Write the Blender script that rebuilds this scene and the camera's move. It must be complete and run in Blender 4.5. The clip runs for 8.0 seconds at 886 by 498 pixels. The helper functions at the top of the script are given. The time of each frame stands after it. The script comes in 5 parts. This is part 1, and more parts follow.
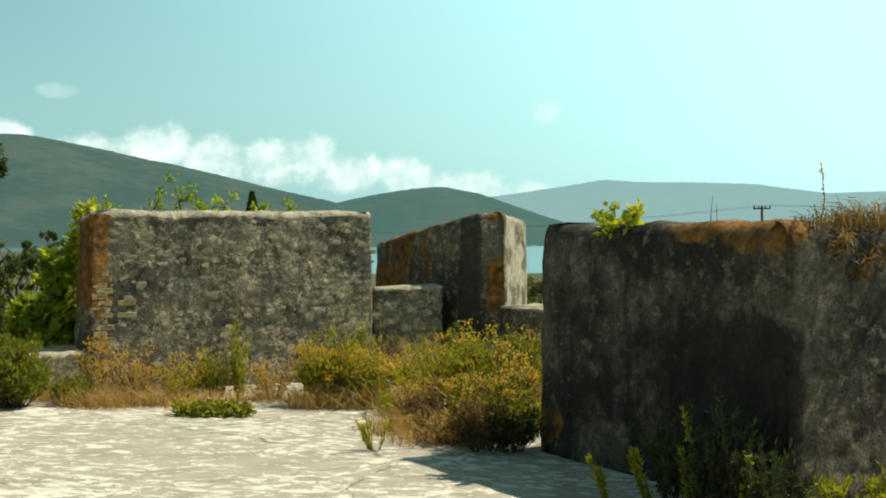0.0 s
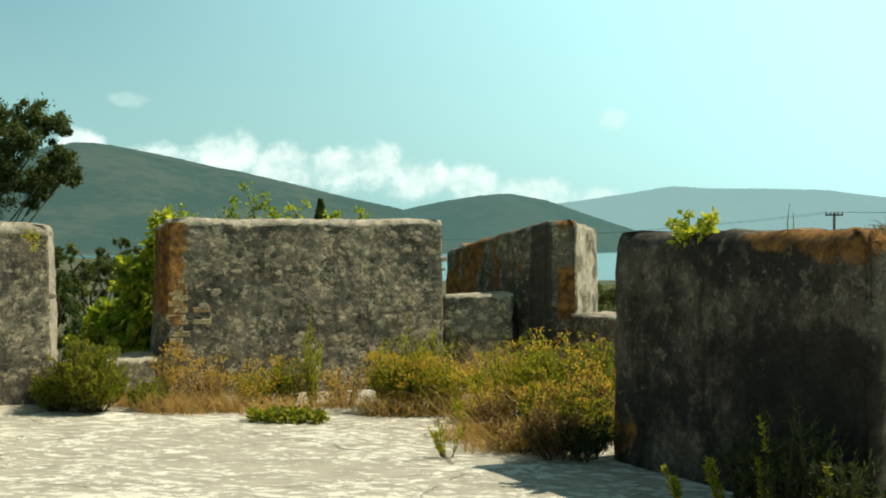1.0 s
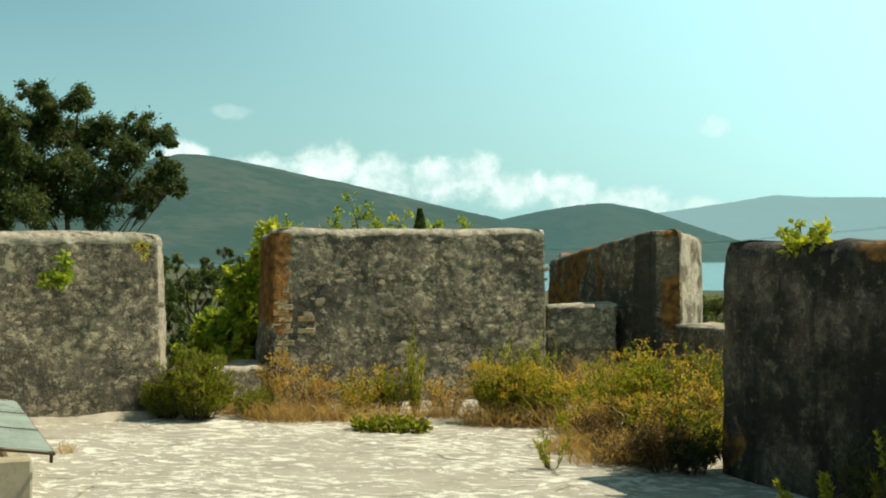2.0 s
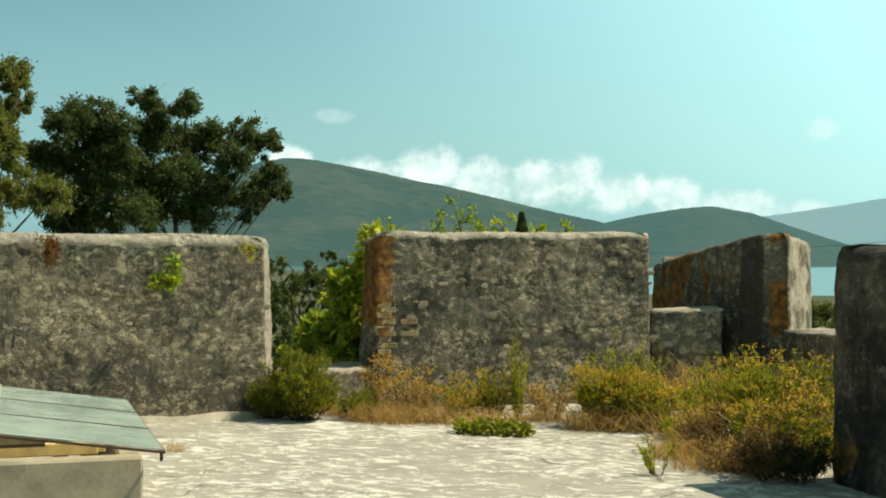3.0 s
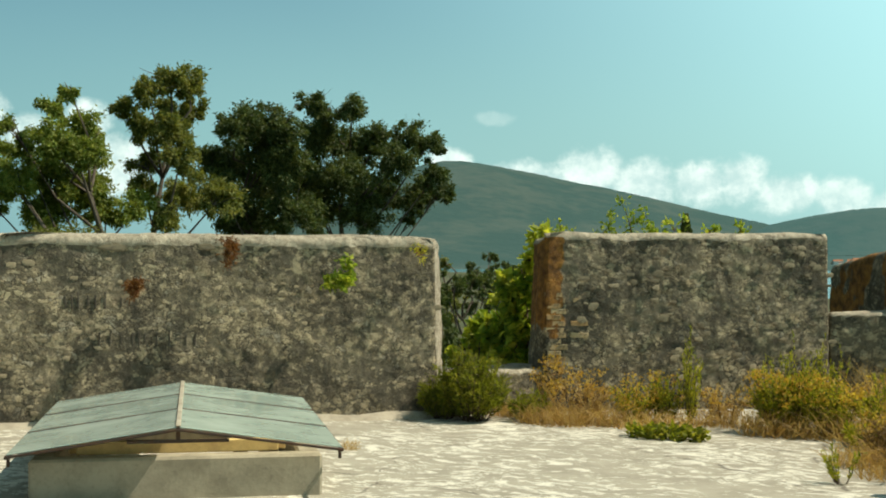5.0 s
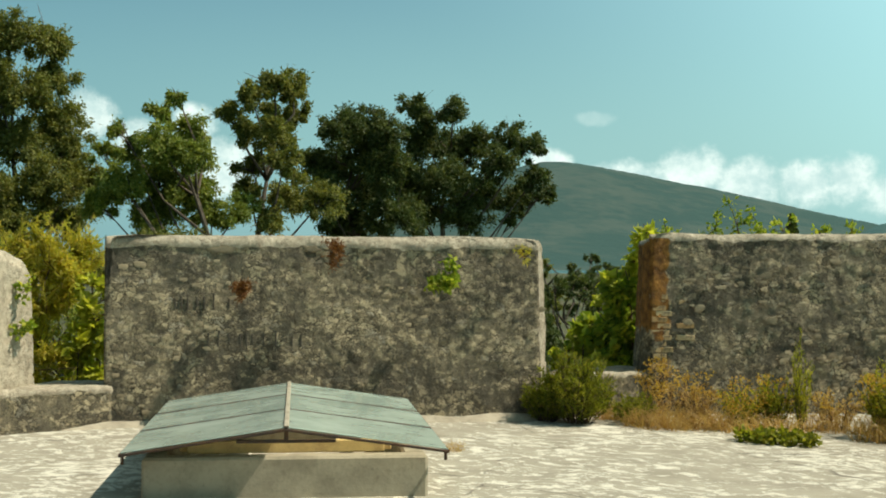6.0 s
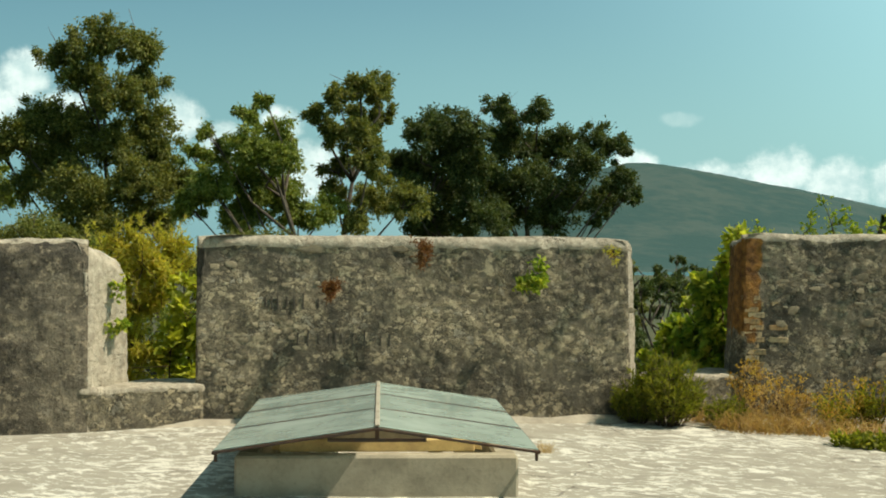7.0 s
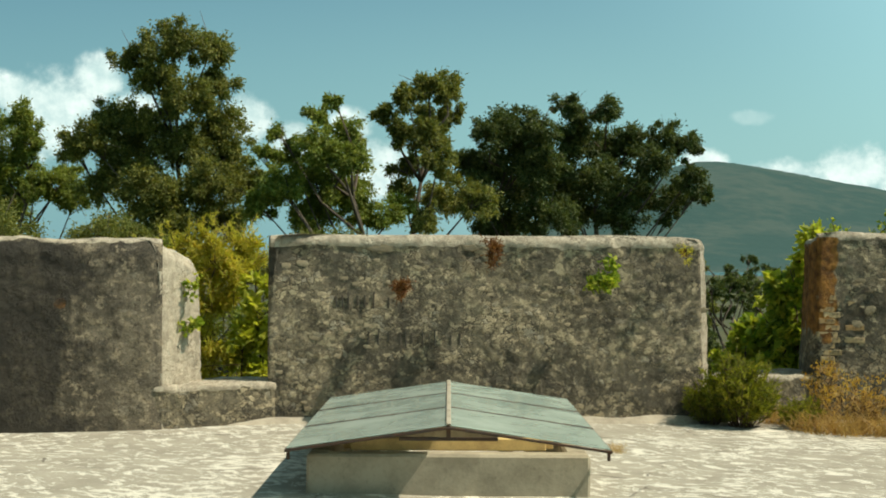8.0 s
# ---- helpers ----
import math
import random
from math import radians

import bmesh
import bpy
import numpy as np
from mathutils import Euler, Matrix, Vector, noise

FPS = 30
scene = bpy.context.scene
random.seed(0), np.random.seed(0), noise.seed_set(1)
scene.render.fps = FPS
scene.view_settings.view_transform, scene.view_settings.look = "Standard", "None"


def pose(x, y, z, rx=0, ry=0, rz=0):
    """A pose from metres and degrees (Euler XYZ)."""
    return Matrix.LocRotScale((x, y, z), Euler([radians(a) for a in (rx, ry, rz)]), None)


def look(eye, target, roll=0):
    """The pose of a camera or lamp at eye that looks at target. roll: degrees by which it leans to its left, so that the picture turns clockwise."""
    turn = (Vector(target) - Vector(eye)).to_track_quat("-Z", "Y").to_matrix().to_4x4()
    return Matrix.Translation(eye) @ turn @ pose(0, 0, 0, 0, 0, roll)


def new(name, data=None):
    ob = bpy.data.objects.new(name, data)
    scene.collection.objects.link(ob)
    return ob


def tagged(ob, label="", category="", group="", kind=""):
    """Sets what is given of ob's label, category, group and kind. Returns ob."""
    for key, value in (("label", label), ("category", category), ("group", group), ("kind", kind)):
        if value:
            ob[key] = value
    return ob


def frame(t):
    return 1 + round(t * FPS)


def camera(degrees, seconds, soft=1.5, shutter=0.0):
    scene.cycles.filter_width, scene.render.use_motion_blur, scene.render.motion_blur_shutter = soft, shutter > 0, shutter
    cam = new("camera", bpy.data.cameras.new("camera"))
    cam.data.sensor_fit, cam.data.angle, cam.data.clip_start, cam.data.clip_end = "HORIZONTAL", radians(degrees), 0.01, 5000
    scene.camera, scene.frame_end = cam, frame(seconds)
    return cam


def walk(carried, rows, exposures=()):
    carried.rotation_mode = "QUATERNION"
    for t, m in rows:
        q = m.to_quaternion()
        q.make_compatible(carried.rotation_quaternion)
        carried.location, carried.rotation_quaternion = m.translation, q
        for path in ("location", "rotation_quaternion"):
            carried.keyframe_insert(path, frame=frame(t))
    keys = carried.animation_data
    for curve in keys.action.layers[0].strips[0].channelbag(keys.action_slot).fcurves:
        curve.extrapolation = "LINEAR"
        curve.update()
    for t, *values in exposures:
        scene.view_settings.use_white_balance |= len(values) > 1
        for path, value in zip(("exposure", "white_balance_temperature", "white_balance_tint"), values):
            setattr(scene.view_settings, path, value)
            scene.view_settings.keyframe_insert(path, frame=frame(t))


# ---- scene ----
cam = camera(38.6, 8.0, soft=1.9)
PATH = [
    (0, look((1.158, -2.406, 1.591), (0.91, -0.421, 1.578), -0.1)),
    (0.5, look((1.144, -2.447, 1.598), (0.854, -0.468, 1.59), -0.2)),
    (1, look((1.116, -2.449, 1.602), (0.764, -0.48, 1.6), -0.1)),
    (1.5, look((1.082, -2.435, 1.602), (0.658, -0.48, 1.609), -0.1)),
    (3, look((1.049, -2.435, 1.601), (0.392, -0.546, 1.62), 0.1)),
    (3.5, look((1.024, -2.441, 1.596), (0.308, -0.573, 1.616), 0.2)),
    (4, look((1.004, -2.433, 1.593), (0.235, -0.587, 1.613), 0.3)),
    (4.5, look((0.966, -2.438, 1.588), (0.142, -0.616, 1.609), 0.3)),
    (6, look((0.898, -2.448, 1.595), (-0.13, -0.733, 1.618), 0.2)),
    (6.5, look((0.872, -2.441, 1.59), (-0.215, -0.763, 1.614), 0.3)),
    (7, look((0.837, -2.445, 1.58), (-0.302, -0.801, 1.605), 0.3)),
    (7.5, look((0.812, -2.461, 1.578), (-0.374, -0.851, 1.602), 0.4)),
    (8, look((0.811, -2.448, 1.574), (-0.414, -0.868, 1.598), 0.3)),
]
walk(cam, PATH, [(0.0, 0.27, 6650, 7), (4.0, 0.23, 6650, 7), (8.0, 0.16, 6600, 8)])

# ---- sky, sun ----
SUN_AZ, SUN_EL = -64.0, 55.0        # degrees from +y, counter-clockwise; above the horizon


def sun_direction():
    a, e = radians(SUN_AZ), radians(SUN_EL)
    return Vector((-math.sin(a) * math.cos(e), math.cos(a) * math.cos(e), math.sin(e)))


sun_data = bpy.data.lights.new("sun", "SUN")
sun_data.energy, sun_data.angle, sun_data.color = 5.0, radians(0.6), (1.0, 0.92, 0.77)
sun = new("sun", sun_data)
sun.rotation_mode = "QUATERNION"
sun.rotation_quaternion = sun_direction().to_track_quat("Z", "Y")

world = bpy.data.worlds.new("sky")
world.use_nodes = True
scene.world = world


class Nodes:
    """Short-hand for building a node tree."""

    def __init__(self, tree):
        self.tree, self.nodes, self.links = tree, tree.nodes, tree.links
        self.nodes.clear()

    def add(self, kind):
        return self.nodes.new(kind)

    def wire(self, value, socket):
        if isinstance(value, bpy.types.NodeSocket):
            self.links.new(value, socket)
        else:
            socket.default_value = value

    def math(self, op, a, b=0.0, c=None, clamp=False):
        n = self.add("ShaderNodeMath")
        n.operation, n.use_clamp = op, clamp
        self.wire(a, n.inputs[0])
        self.wire(b, n.inputs[1])
        if c is not None:
            self.wire(c, n.inputs[2])
        return n.outputs[0]

    def vmath(self, op, a, b):
        n = self.add("ShaderNodeVectorMath")
        n.operation = op
        self.wire(a, n.inputs[0])
        self.wire(b, n.inputs[1])
        return n.outputs["Value"] if op in ("LENGTH", "DOT_PRODUCT") else n.outputs[0]

    def span(self, value, lo, hi, out_lo=0.0, out_hi=1.0, smooth=True):
        n = self.add("ShaderNodeMapRange")
        n.interpolation_type = "SMOOTHSTEP" if smooth else "LINEAR"
        for v, s in zip((value, lo, hi, out_lo, out_hi), n.inputs):
            self.wire(v, s)
        return n.outputs[0]

    def mix(self, fac, a, b, blend="MIX"):
        n = self.add("ShaderNodeMix")
        n.data_type, n.blend_type = "RGBA", blend
        self.wire(fac, n.inputs[0])
        self.wire((*a, 1.0) if isinstance(a, tuple) else a, n.inputs[6])
        self.wire((*b, 1.0) if isinstance(b, tuple) else b, n.inputs[7])
        return n.outputs[2]

    def noise(self, coords, scale, detail=4.0, rough=0.55, colour=False):
        n = self.add("ShaderNodeTexNoise")
        self.wire(coords, n.inputs["Vector"])
        n.inputs["Scale"].default_value, n.inputs["Detail"].default_value, n.inputs["Roughness"].default_value = scale, detail, rough
        return n.outputs["Color" if colour else "Fac"]

    def stretch(self, coords, scale, turn=(0, 0, 0)):
        n = self.add("ShaderNodeMapping")
        self.wire(coords, n.inputs["Vector"])
        n.inputs["Scale"].default_value, n.inputs["Rotation"].default_value = scale, turn
        return n.outputs[0]


# clouds as (azimuth, elevation, half width, half height, share), degrees
CLOUDS = [
    (26.2, 4.54, 1.24, 0.76, 1.0), (22.8, 3.85, 2.34, 0.89, 1.0), (19.7, 4.06, 1.79, 1.31, 1.0), (17.5, 3.57, 2.06, 1.24, 1.0),
    (14.9, 3.57, 1.72, 1.10, 1.0), (13.2, 3.71, 1.37, 1.17, 1.0), (11.2, 3.09, 1.79, 1.03, 0.9), (8.9, 2.89, 1.51, 1.03, 0.8),
    (6.1, 2.47, 2.20, 0.89, 0.7), (3.4, 2.06, 2.06, 0.76, 0.5), (24.1, 6.53, 1.03, 0.38, 0.22), (2.5, 5.77, 0.89, 0.55, 0.35),
    (55.1, 6.32, 2.61, 2.20, 1.0), (53.0, 7.97, 1.37, 1.31, 1.0), (56.8, 7.29, 1.65, 1.03, 1.0), (51.6, 6.60, 1.31, 1.31, 0.9),
    (46.6, 6.39, 1.24, 1.31, 0.9), (42.1, 6.19, 1.24, 0.96, 1.0), (44.5, 5.36, 1.51, 0.96, 0.8), (41.2, 4.12, 2.34, 1.65, 0.9),
]


def build_sky():
    g = Nodes(world.node_tree)
    sky = g.add("ShaderNodeTexSky")
    sky.sky_type, sky.sun_disc = "NISHITA", False
    sky.sun_elevation, sky.sun_rotation = radians(SUN_EL), radians(-SUN_AZ)
    sky.altitude, sky.air_density, sky.dust_density, sky.ozone_density = 0.0, 1.0, 2.2, 1.0
    way = g.add("ShaderNodeTexCoord").outputs["Generated"]
    sep = g.add("ShaderNodeSeparateXYZ")
    g.wire(way, sep.inputs[0])
    az = g.math("MULTIPLY", g.math("ARCTAN2", g.math("MULTIPLY", sep.outputs[0], -1.0), sep.outputs[1]), 57.2958)
    el = g.math("MULTIPLY", g.math("ARCSINE", sep.outputs[2]), 57.2958)
    at = g.add("ShaderNodeCombineXYZ")
    g.wire(az, at.inputs[0])
    g.wire(el, at.inputs[1])
    billow = g.noise(at.outputs[0], 0.70, 6.0, 0.55)
    wisp = g.noise(at.outputs[0], 2.5, 5.0, 0.6)
    rough = g.math("ADD", g.math("MULTIPLY", g.math("SUBTRACT", billow, 0.5), 0.9), g.math("MULTIPLY", g.math("SUBTRACT", wisp, 0.5), 0.35))
    cover = 0.0
    for a, e, wa, we, share in CLOUDS:
        off = g.vmath("MULTIPLY", g.vmath("SUBTRACT", at.outputs[0], (a, e, 0.0)), (1.0 / wa, 1.0 / we, 0.0))
        near = g.math("ADD", g.math("SUBTRACT", 1.0, g.vmath("LENGTH", off, (0, 0, 0))), rough)
        cover = g.math("MAXIMUM", g.math("MULTIPLY", g.span(near, -0.06, 0.55), share), cover)
    # pale vapour low over the horizon
    low = g.span(el, -1.4, 16.5, 0.75, 0.0)
    tint = g.mix(1.0, sky.outputs[0], SKY_TINT, "MULTIPLY")
    air = g.mix(low, tint, VAPOUR)
    # the bright veil round the sun
    toward = g.vmath("DOT_PRODUCT", g.vmath("NORMALIZE", way, (0, 0, 0)), tuple(sun_direction()))
    air = g.mix(g.span(toward, 0.08, 0.56, 0.0, 0.68), air, VEIL)
    # and deeper blue away from it
    air = g.mix(1.0, air, g.mix(g.span(toward, -0.35, 0.20), AWAY, (1.0, 1.0, 1.0)), "MULTIPLY")
    # the sky deepens towards the zenith
    deep = g.span(el, 12.5, 40.0)
    air = g.mix(deep, air, g.mix(1.0, air, ZENITH, "MULTIPLY"))
    shade = g.span(g.math("ADD", billow, g.math("MULTIPLY", wisp, 0.4)), 0.45, 0.95)
    cloud = g.mix(shade, CLOUD_LOW, CLOUD_HIGH)
    out = g.add("ShaderNodeOutputWorld")
    back = g.add("ShaderNodeBackground")
    g.wire(g.mix(g.math("MULTIPLY", cover, 0.95), air, cloud), back.inputs[0])
    back.inputs[1].default_value = SKY_STRENGTH
    g.links.new(back.outputs[0], out.inputs[0])


SKY_STRENGTH = 0.10
SKY_TINT = (0.72, 1.08, 0.94)
AWAY = (0.64, 0.71, 0.76)
ZENITH = (0.26, 0.26, 0.28)
VAPOUR = (3.8, 6.7, 7.0)
VEIL = (7.6, 13.0, 13.2)
CLOUD_LOW, CLOUD_HIGH = (5.2, 7.2, 7.1), (9.0, 10.2, 9.7)
build_sky()


# ---- materials ----
def material(name):
    m = bpy.data.materials.new(name)
    m.use_nodes = True
    g = Nodes(m.node_tree)
    out = g.add("ShaderNodeOutputMaterial")
    bsdf = g.add("ShaderNodeBsdfPrincipled")
    g.links.new(bsdf.outputs[0], out.inputs[0])
    bsdf.inputs["Specular IOR Level"].default_value = 0.25
    place = g.add("ShaderNodeTexCoord").outputs["Object"]
    return m, g, bsdf, place, out


def bump(g, bsdf, height, strength=0.4, distance=0.02):
    b = g.add("ShaderNodeBump")
    b.inputs["Strength"].default_value, b.inputs["Distance"].default_value = strength, distance
    g.wire(height, b.inputs["Height"])
    g.links.new(b.outputs[0], bsdf.inputs["Normal"])


def masonry(name, stone_a, stone_b, mortar, dark, darkness=0.5, bare=0.85, fleck=24.0, pale=1.0):
    """Weathered rubble under worn plaster; the mesh says where stones, rust-coloured lichen, mortar caps, stains and
    painted light and shade lie.
    """
    m, g, bsdf, place, _ = material(name)
    kinds = g.add("ShaderNodeVertexColor")
    kinds.layer_name = "kinds"
    sep = g.add("ShaderNodeSeparateColor")
    g.links.new(kinds.outputs[0], sep.inputs[0])
    fine = g.noise(place, 60.0, 6.0, 0.65)
    mid = g.noise(place, 9.0, 6.0, 0.62)
    big = g.noise(place, 1.6, 5.0, 0.6)
    streak = g.noise(g.stretch(place, (5.0, 5.0, 0.7)), 1.0, 5.0, 0.6)
    stone = g.mix(g.span(mid, 0.35, 0.65), stone_a, stone_b)
    base = g.mix(g.span(sep.outputs[0], 0.25, 0.75), mortar, stone)
    warp = g.vmath("ADD", place, g.vmath("MULTIPLY", g.noise(place, 7.0, 5.0, 0.7, True), (0.20, 0.20, 0.20)))
    cell = g.add("ShaderNodeTexVoronoi")
    cell.feature = "DISTANCE_TO_EDGE"
    g.wire(g.stretch(warp, (1.0, 1.0, 1.5)), cell.inputs["Vector"])
    cell.inputs["Scale"].default_value = 13.0
    tone = g.add("ShaderNodeTexVoronoi")
    g.wire(g.stretch(warp, (1.0, 1.0, 1.5)), tone.inputs["Vector"])
    tone.inputs["Scale"].default_value = 13.0
    shade = g.add("ShaderNodeSeparateColor")
    g.links.new(tone.outputs["Color"], shade.inputs[0])
    rubble = g.mix(g.span(shade.outputs[0], 0.1, 0.9), stone_b, stone_a)
    rubble = g.mix(g.span(shade.outputs[1], 0.80, 0.95, 0.0, 0.6), rubble, (0.44, 0.40, 0.31))
    joint = g.span(cell.outputs["Distance"], 0.0, 0.16)
    worn = g.span(g.noise(place, 3.3, 5.0, 0.65), 0.40, 0.56)
    base = g.mix(g.math("MULTIPLY", g.math("MULTIPLY", joint, worn), bare), base, rubble)
    gaps = g.math("MULTIPLY", g.span(cell.outputs["Distance"], 0.0, 0.10, 1.0, 0.0), worn)
    base = g.mix(g.math("MULTIPLY", gaps, 0.75 * bare), base, dark)
    pit = g.span(g.noise(place, 30.0, 6.0, 0.75), 0.56, 0.68)
    base = g.mix(g.math("MULTIPLY", pit, 0.5), base, tuple(0.4 * v for v in dark))
    base = g.mix(g.math("MULTIPLY", g.span(big, 0.42, 0.62), darkness), base, dark)
    base = g.mix(g.math("MULTIPLY", g.span(streak, 0.50, 0.68), darkness * 0.9), base, dark)
    base = g.mix(g.math("MULTIPLY", g.span(g.noise(place, fleck, 5.0, 0.7), 0.57, 0.70), 0.5), base, tuple(1.35 * v for v in stone_a))
    blotch = g.noise(g.stretch(place, (1.0, 1.0, 1.25)), 6.5, 6.0, 0.72)
    base = g.mix(g.span(blotch, 0.555, 0.625, 0.0, 0.62 * pale), base, tuple(1.12 * v for v in stone_a))
    base = g.mix(g.span(blotch, 0.47, 0.36, 0.0, 0.55), base, dark)
    rust = g.mix(g.span(mid, 0.3, 0.7), (0.10, 0.044, 0.013), (0.40, 0.19, 0.042))
    base = g.mix(g.span(g.math("ADD", sep.outputs[1], g.math("MULTIPLY", g.math("SUBTRACT", mid, 0.5), 0.9)), 0.42, 0.72), base, rust)
    cap = g.mix(g.span(mid, 0.35, 0.7), (0.56, 0.485, 0.36), (0.34, 0.29, 0.21))
    base = g.mix(g.span(g.math("ADD", sep.outputs[2], g.math("MULTIPLY", g.math("SUBTRACT", mid, 0.5), 0.6)), 0.40, 0.60), base, cap)
    # alpha darkens the wall: stains, and shade painted onto some blocks
    stain_shade_mask = g.math("ADD", kinds.outputs["Alpha"], g.math("MULTIPLY", g.math("SUBTRACT", g.noise(place, 4.0, 5.0, 0.7), 0.5), 1.1))
    base = g.mix(g.span(stain_shade_mask, 0.45, 0.75, 0.0, 0.85), base, dark)
    base = g.mix(g.span(fine, 0.3, 0.75, 0.0, 0.28), base, (0.03, 0.03, 0.028))
    g.wire(base, bsdf.inputs["Base Color"])
    bsdf.inputs["Roughness"].default_value = 0.93
    height = g.math("ADD", g.math("MULTIPLY", fine, 0.45), g.math("SUBTRACT", mid, g.math("MULTIPLY", pit, 0.35)))
    height = g.math("ADD", height, g.math("MULTIPLY", g.math("MULTIPLY", joint, worn), 0.28 * bare))
    bump(g, bsdf, height, 0.9, 0.035)
    return m


WALL = masonry("rubble_wall", (0.54, 0.445, 0.28), (0.195, 0.163, 0.104), (0.21, 0.177, 0.118), (0.055, 0.050, 0.038), 0.62, 1.0, 9.0)
# darker copy of the wall colours, standing in for the block's shade
WALL_SHADED = masonry("shade_darkened_plaster", (0.30, 0.255, 0.18), (0.135, 0.115, 0.083), (0.125, 0.107, 0.078), (0.018, 0.017, 0.013), 0.85, 0.4, 9.0, 0.6)
WALL_GREY = masonry("grey_plaster", (0.38, 0.31, 0.205), (0.18, 0.15, 0.103), (0.185, 0.155, 0.108), (0.030, 0.027, 0.021), 0.7, 0.4, 9.0)


def stone_material(name, a, b):
    m, g, bsdf, place, _ = material(name)
    rnd = g.add("ShaderNodeObjectInfo").outputs["Random"]
    n = g.noise(place, 22.0, 6.0, 0.65)
    col = g.mix(rnd, a, b)
    col = g.mix(g.span(n, 0.45, 0.75, 0.0, 0.85), col, (0.075, 0.070, 0.060))
    g.wire(col, bsdf.inputs["Base Color"])
    bsdf.inputs["Roughness"].default_value = 0.95
    bump(g, bsdf, n, 0.8, 0.02)
    return m


STONE = stone_material("field_stone", (0.44, 0.355, 0.225), (0.19, 0.155, 0.10))
BRICK = stone_material("old_brick", (0.47, 0.36, 0.20), (0.36, 0.23, 0.10))


def floor_material():
    m, g, bsdf, place, _ = material("limewashed_concrete")
    warp = g.vmath("ADD", place, g.vmath("MULTIPLY", g.noise(place, 1.2, 3.0, 0.5, True), (0.5, 0.5, 0.0)))
    flakes = g.noise(g.stretch(warp, (5.6, 8.2, 1.0), (0, 0, 0.5)), 1.0, 8.0, 0.76)
    big = g.noise(place, 0.7, 4.0, 0.6)
    fine = g.noise(place, 45.0, 6.0, 0.7)
    dirt = g.noise(place, 2.6, 6.0, 0.65)
    bare = g.mix(g.span(dirt, 0.35, 0.7), (0.37, 0.34, 0.268), (0.285, 0.258, 0.20))
    bare = g.mix(g.span(fine, 0.45, 0.8, 0.0, 0.45), bare, (0.19, 0.165, 0.13))
    white = g.mix(g.span(fine, 0.3, 0.7), (0.72, 0.69, 0.585), (0.56, 0.53, 0.435))
    amount = g.math("ADD", flakes, g.math("MULTIPLY", g.math("SUBTRACT", big, 0.5), 0.35))
    col = g.mix(g.span(amount, 0.50, 0.56), bare, white)
    # hairline cracks
    cr = g.add("ShaderNodeTexVoronoi")
    cr.feature = "DISTANCE_TO_EDGE"
    g.wire(g.stretch(warp, (0.45, 0.45, 0.45)), cr.inputs["Vector"])
    cr.inputs["Scale"].default_value = 1.0
    line = g.math("MULTIPLY", g.span(cr.outputs["Distance"], 0.002, 0.007, 1.0, 0.0), g.span(dirt, 0.46, 0.56))
    col = g.mix(g.math("MULTIPLY", line, 0.75), col, (0.10, 0.085, 0.065))
    g.wire(col, bsdf.inputs["Base Color"])
    bsdf.inputs["Roughness"].default_value = 0.9
    bump(g, bsdf, g.math("ADD", g.math("MULTIPLY", g.span(amount, 0.50, 0.57), 0.6), g.math("MULTIPLY", fine, 0.35)), 0.5, 0.012)
    return m


FLOOR = floor_material()


def leaf_material(name, a, b, c, glow=0.35):
    """Thin leaves that let some light through; each one differs a little."""
    m, g, bsdf, place, out = material(name)
    rnd = g.add("ShaderNodeNewGeometry").outputs["Random Per Island"]
    ramp = g.add("ShaderNodeValToRGB")
    ramp.color_ramp.elements[0].color, ramp.color_ramp.elements[1].color = (*a, 1), (*c, 1)
    ramp.color_ramp.elements.new(0.5).color = (*b, 1)
    g.wire(rnd, ramp.inputs[0])
    col = g.mix(g.span(g.noise(place, 0.9, 3.0), 0.35, 0.65, 0.0, 0.45), ramp.outputs[0], a)
    g.wire(col, bsdf.inputs["Base Color"])
    bsdf.inputs["Roughness"].default_value = 0.5
    thin = g.add("ShaderNodeBsdfTranslucent")
    g.wire(g.mix(1.0, col, (1.15, 1.15, 0.55), "MULTIPLY"), thin.inputs[0])
    mixer = g.add("ShaderNodeMixShader")
    mixer.inputs[0].default_value = glow
    g.links.new(bsdf.outputs[0], mixer.inputs[1])
    g.links.new(thin.outputs[0], mixer.inputs[2])
    g.links.new(mixer.outputs[0], out.inputs[0])
    return m


def plain(name, a, b, scale=8.0, rough=0.8, metal=0.0, relief=0.3):
    m, g, bsdf, place, _ = material(name)
    n = g.noise(place, scale, 6.0, 0.65)
    f = g.noise(place, scale * 9.0, 4.0, 0.6)
    col = g.mix(g.span(n, 0.35, 0.68), a, b)
    g.wire(g.mix(g.span(f, 0.5, 0.8, 0.0, 0.35), col, tuple(0.45 * v for v in b)), bsdf.inputs["Base Color"])
    g.wire(g.span(n, 0.3, 0.7, rough - 0.08, min(1.0, rough + 0.08)), bsdf.inputs["Roughness"])
    bsdf.inputs["Metallic"].default_value = metal
    bump(g, bsdf, g.math("ADD", n, g.math("MULTIPLY", f, 0.3)), relief, 0.01)
    return m


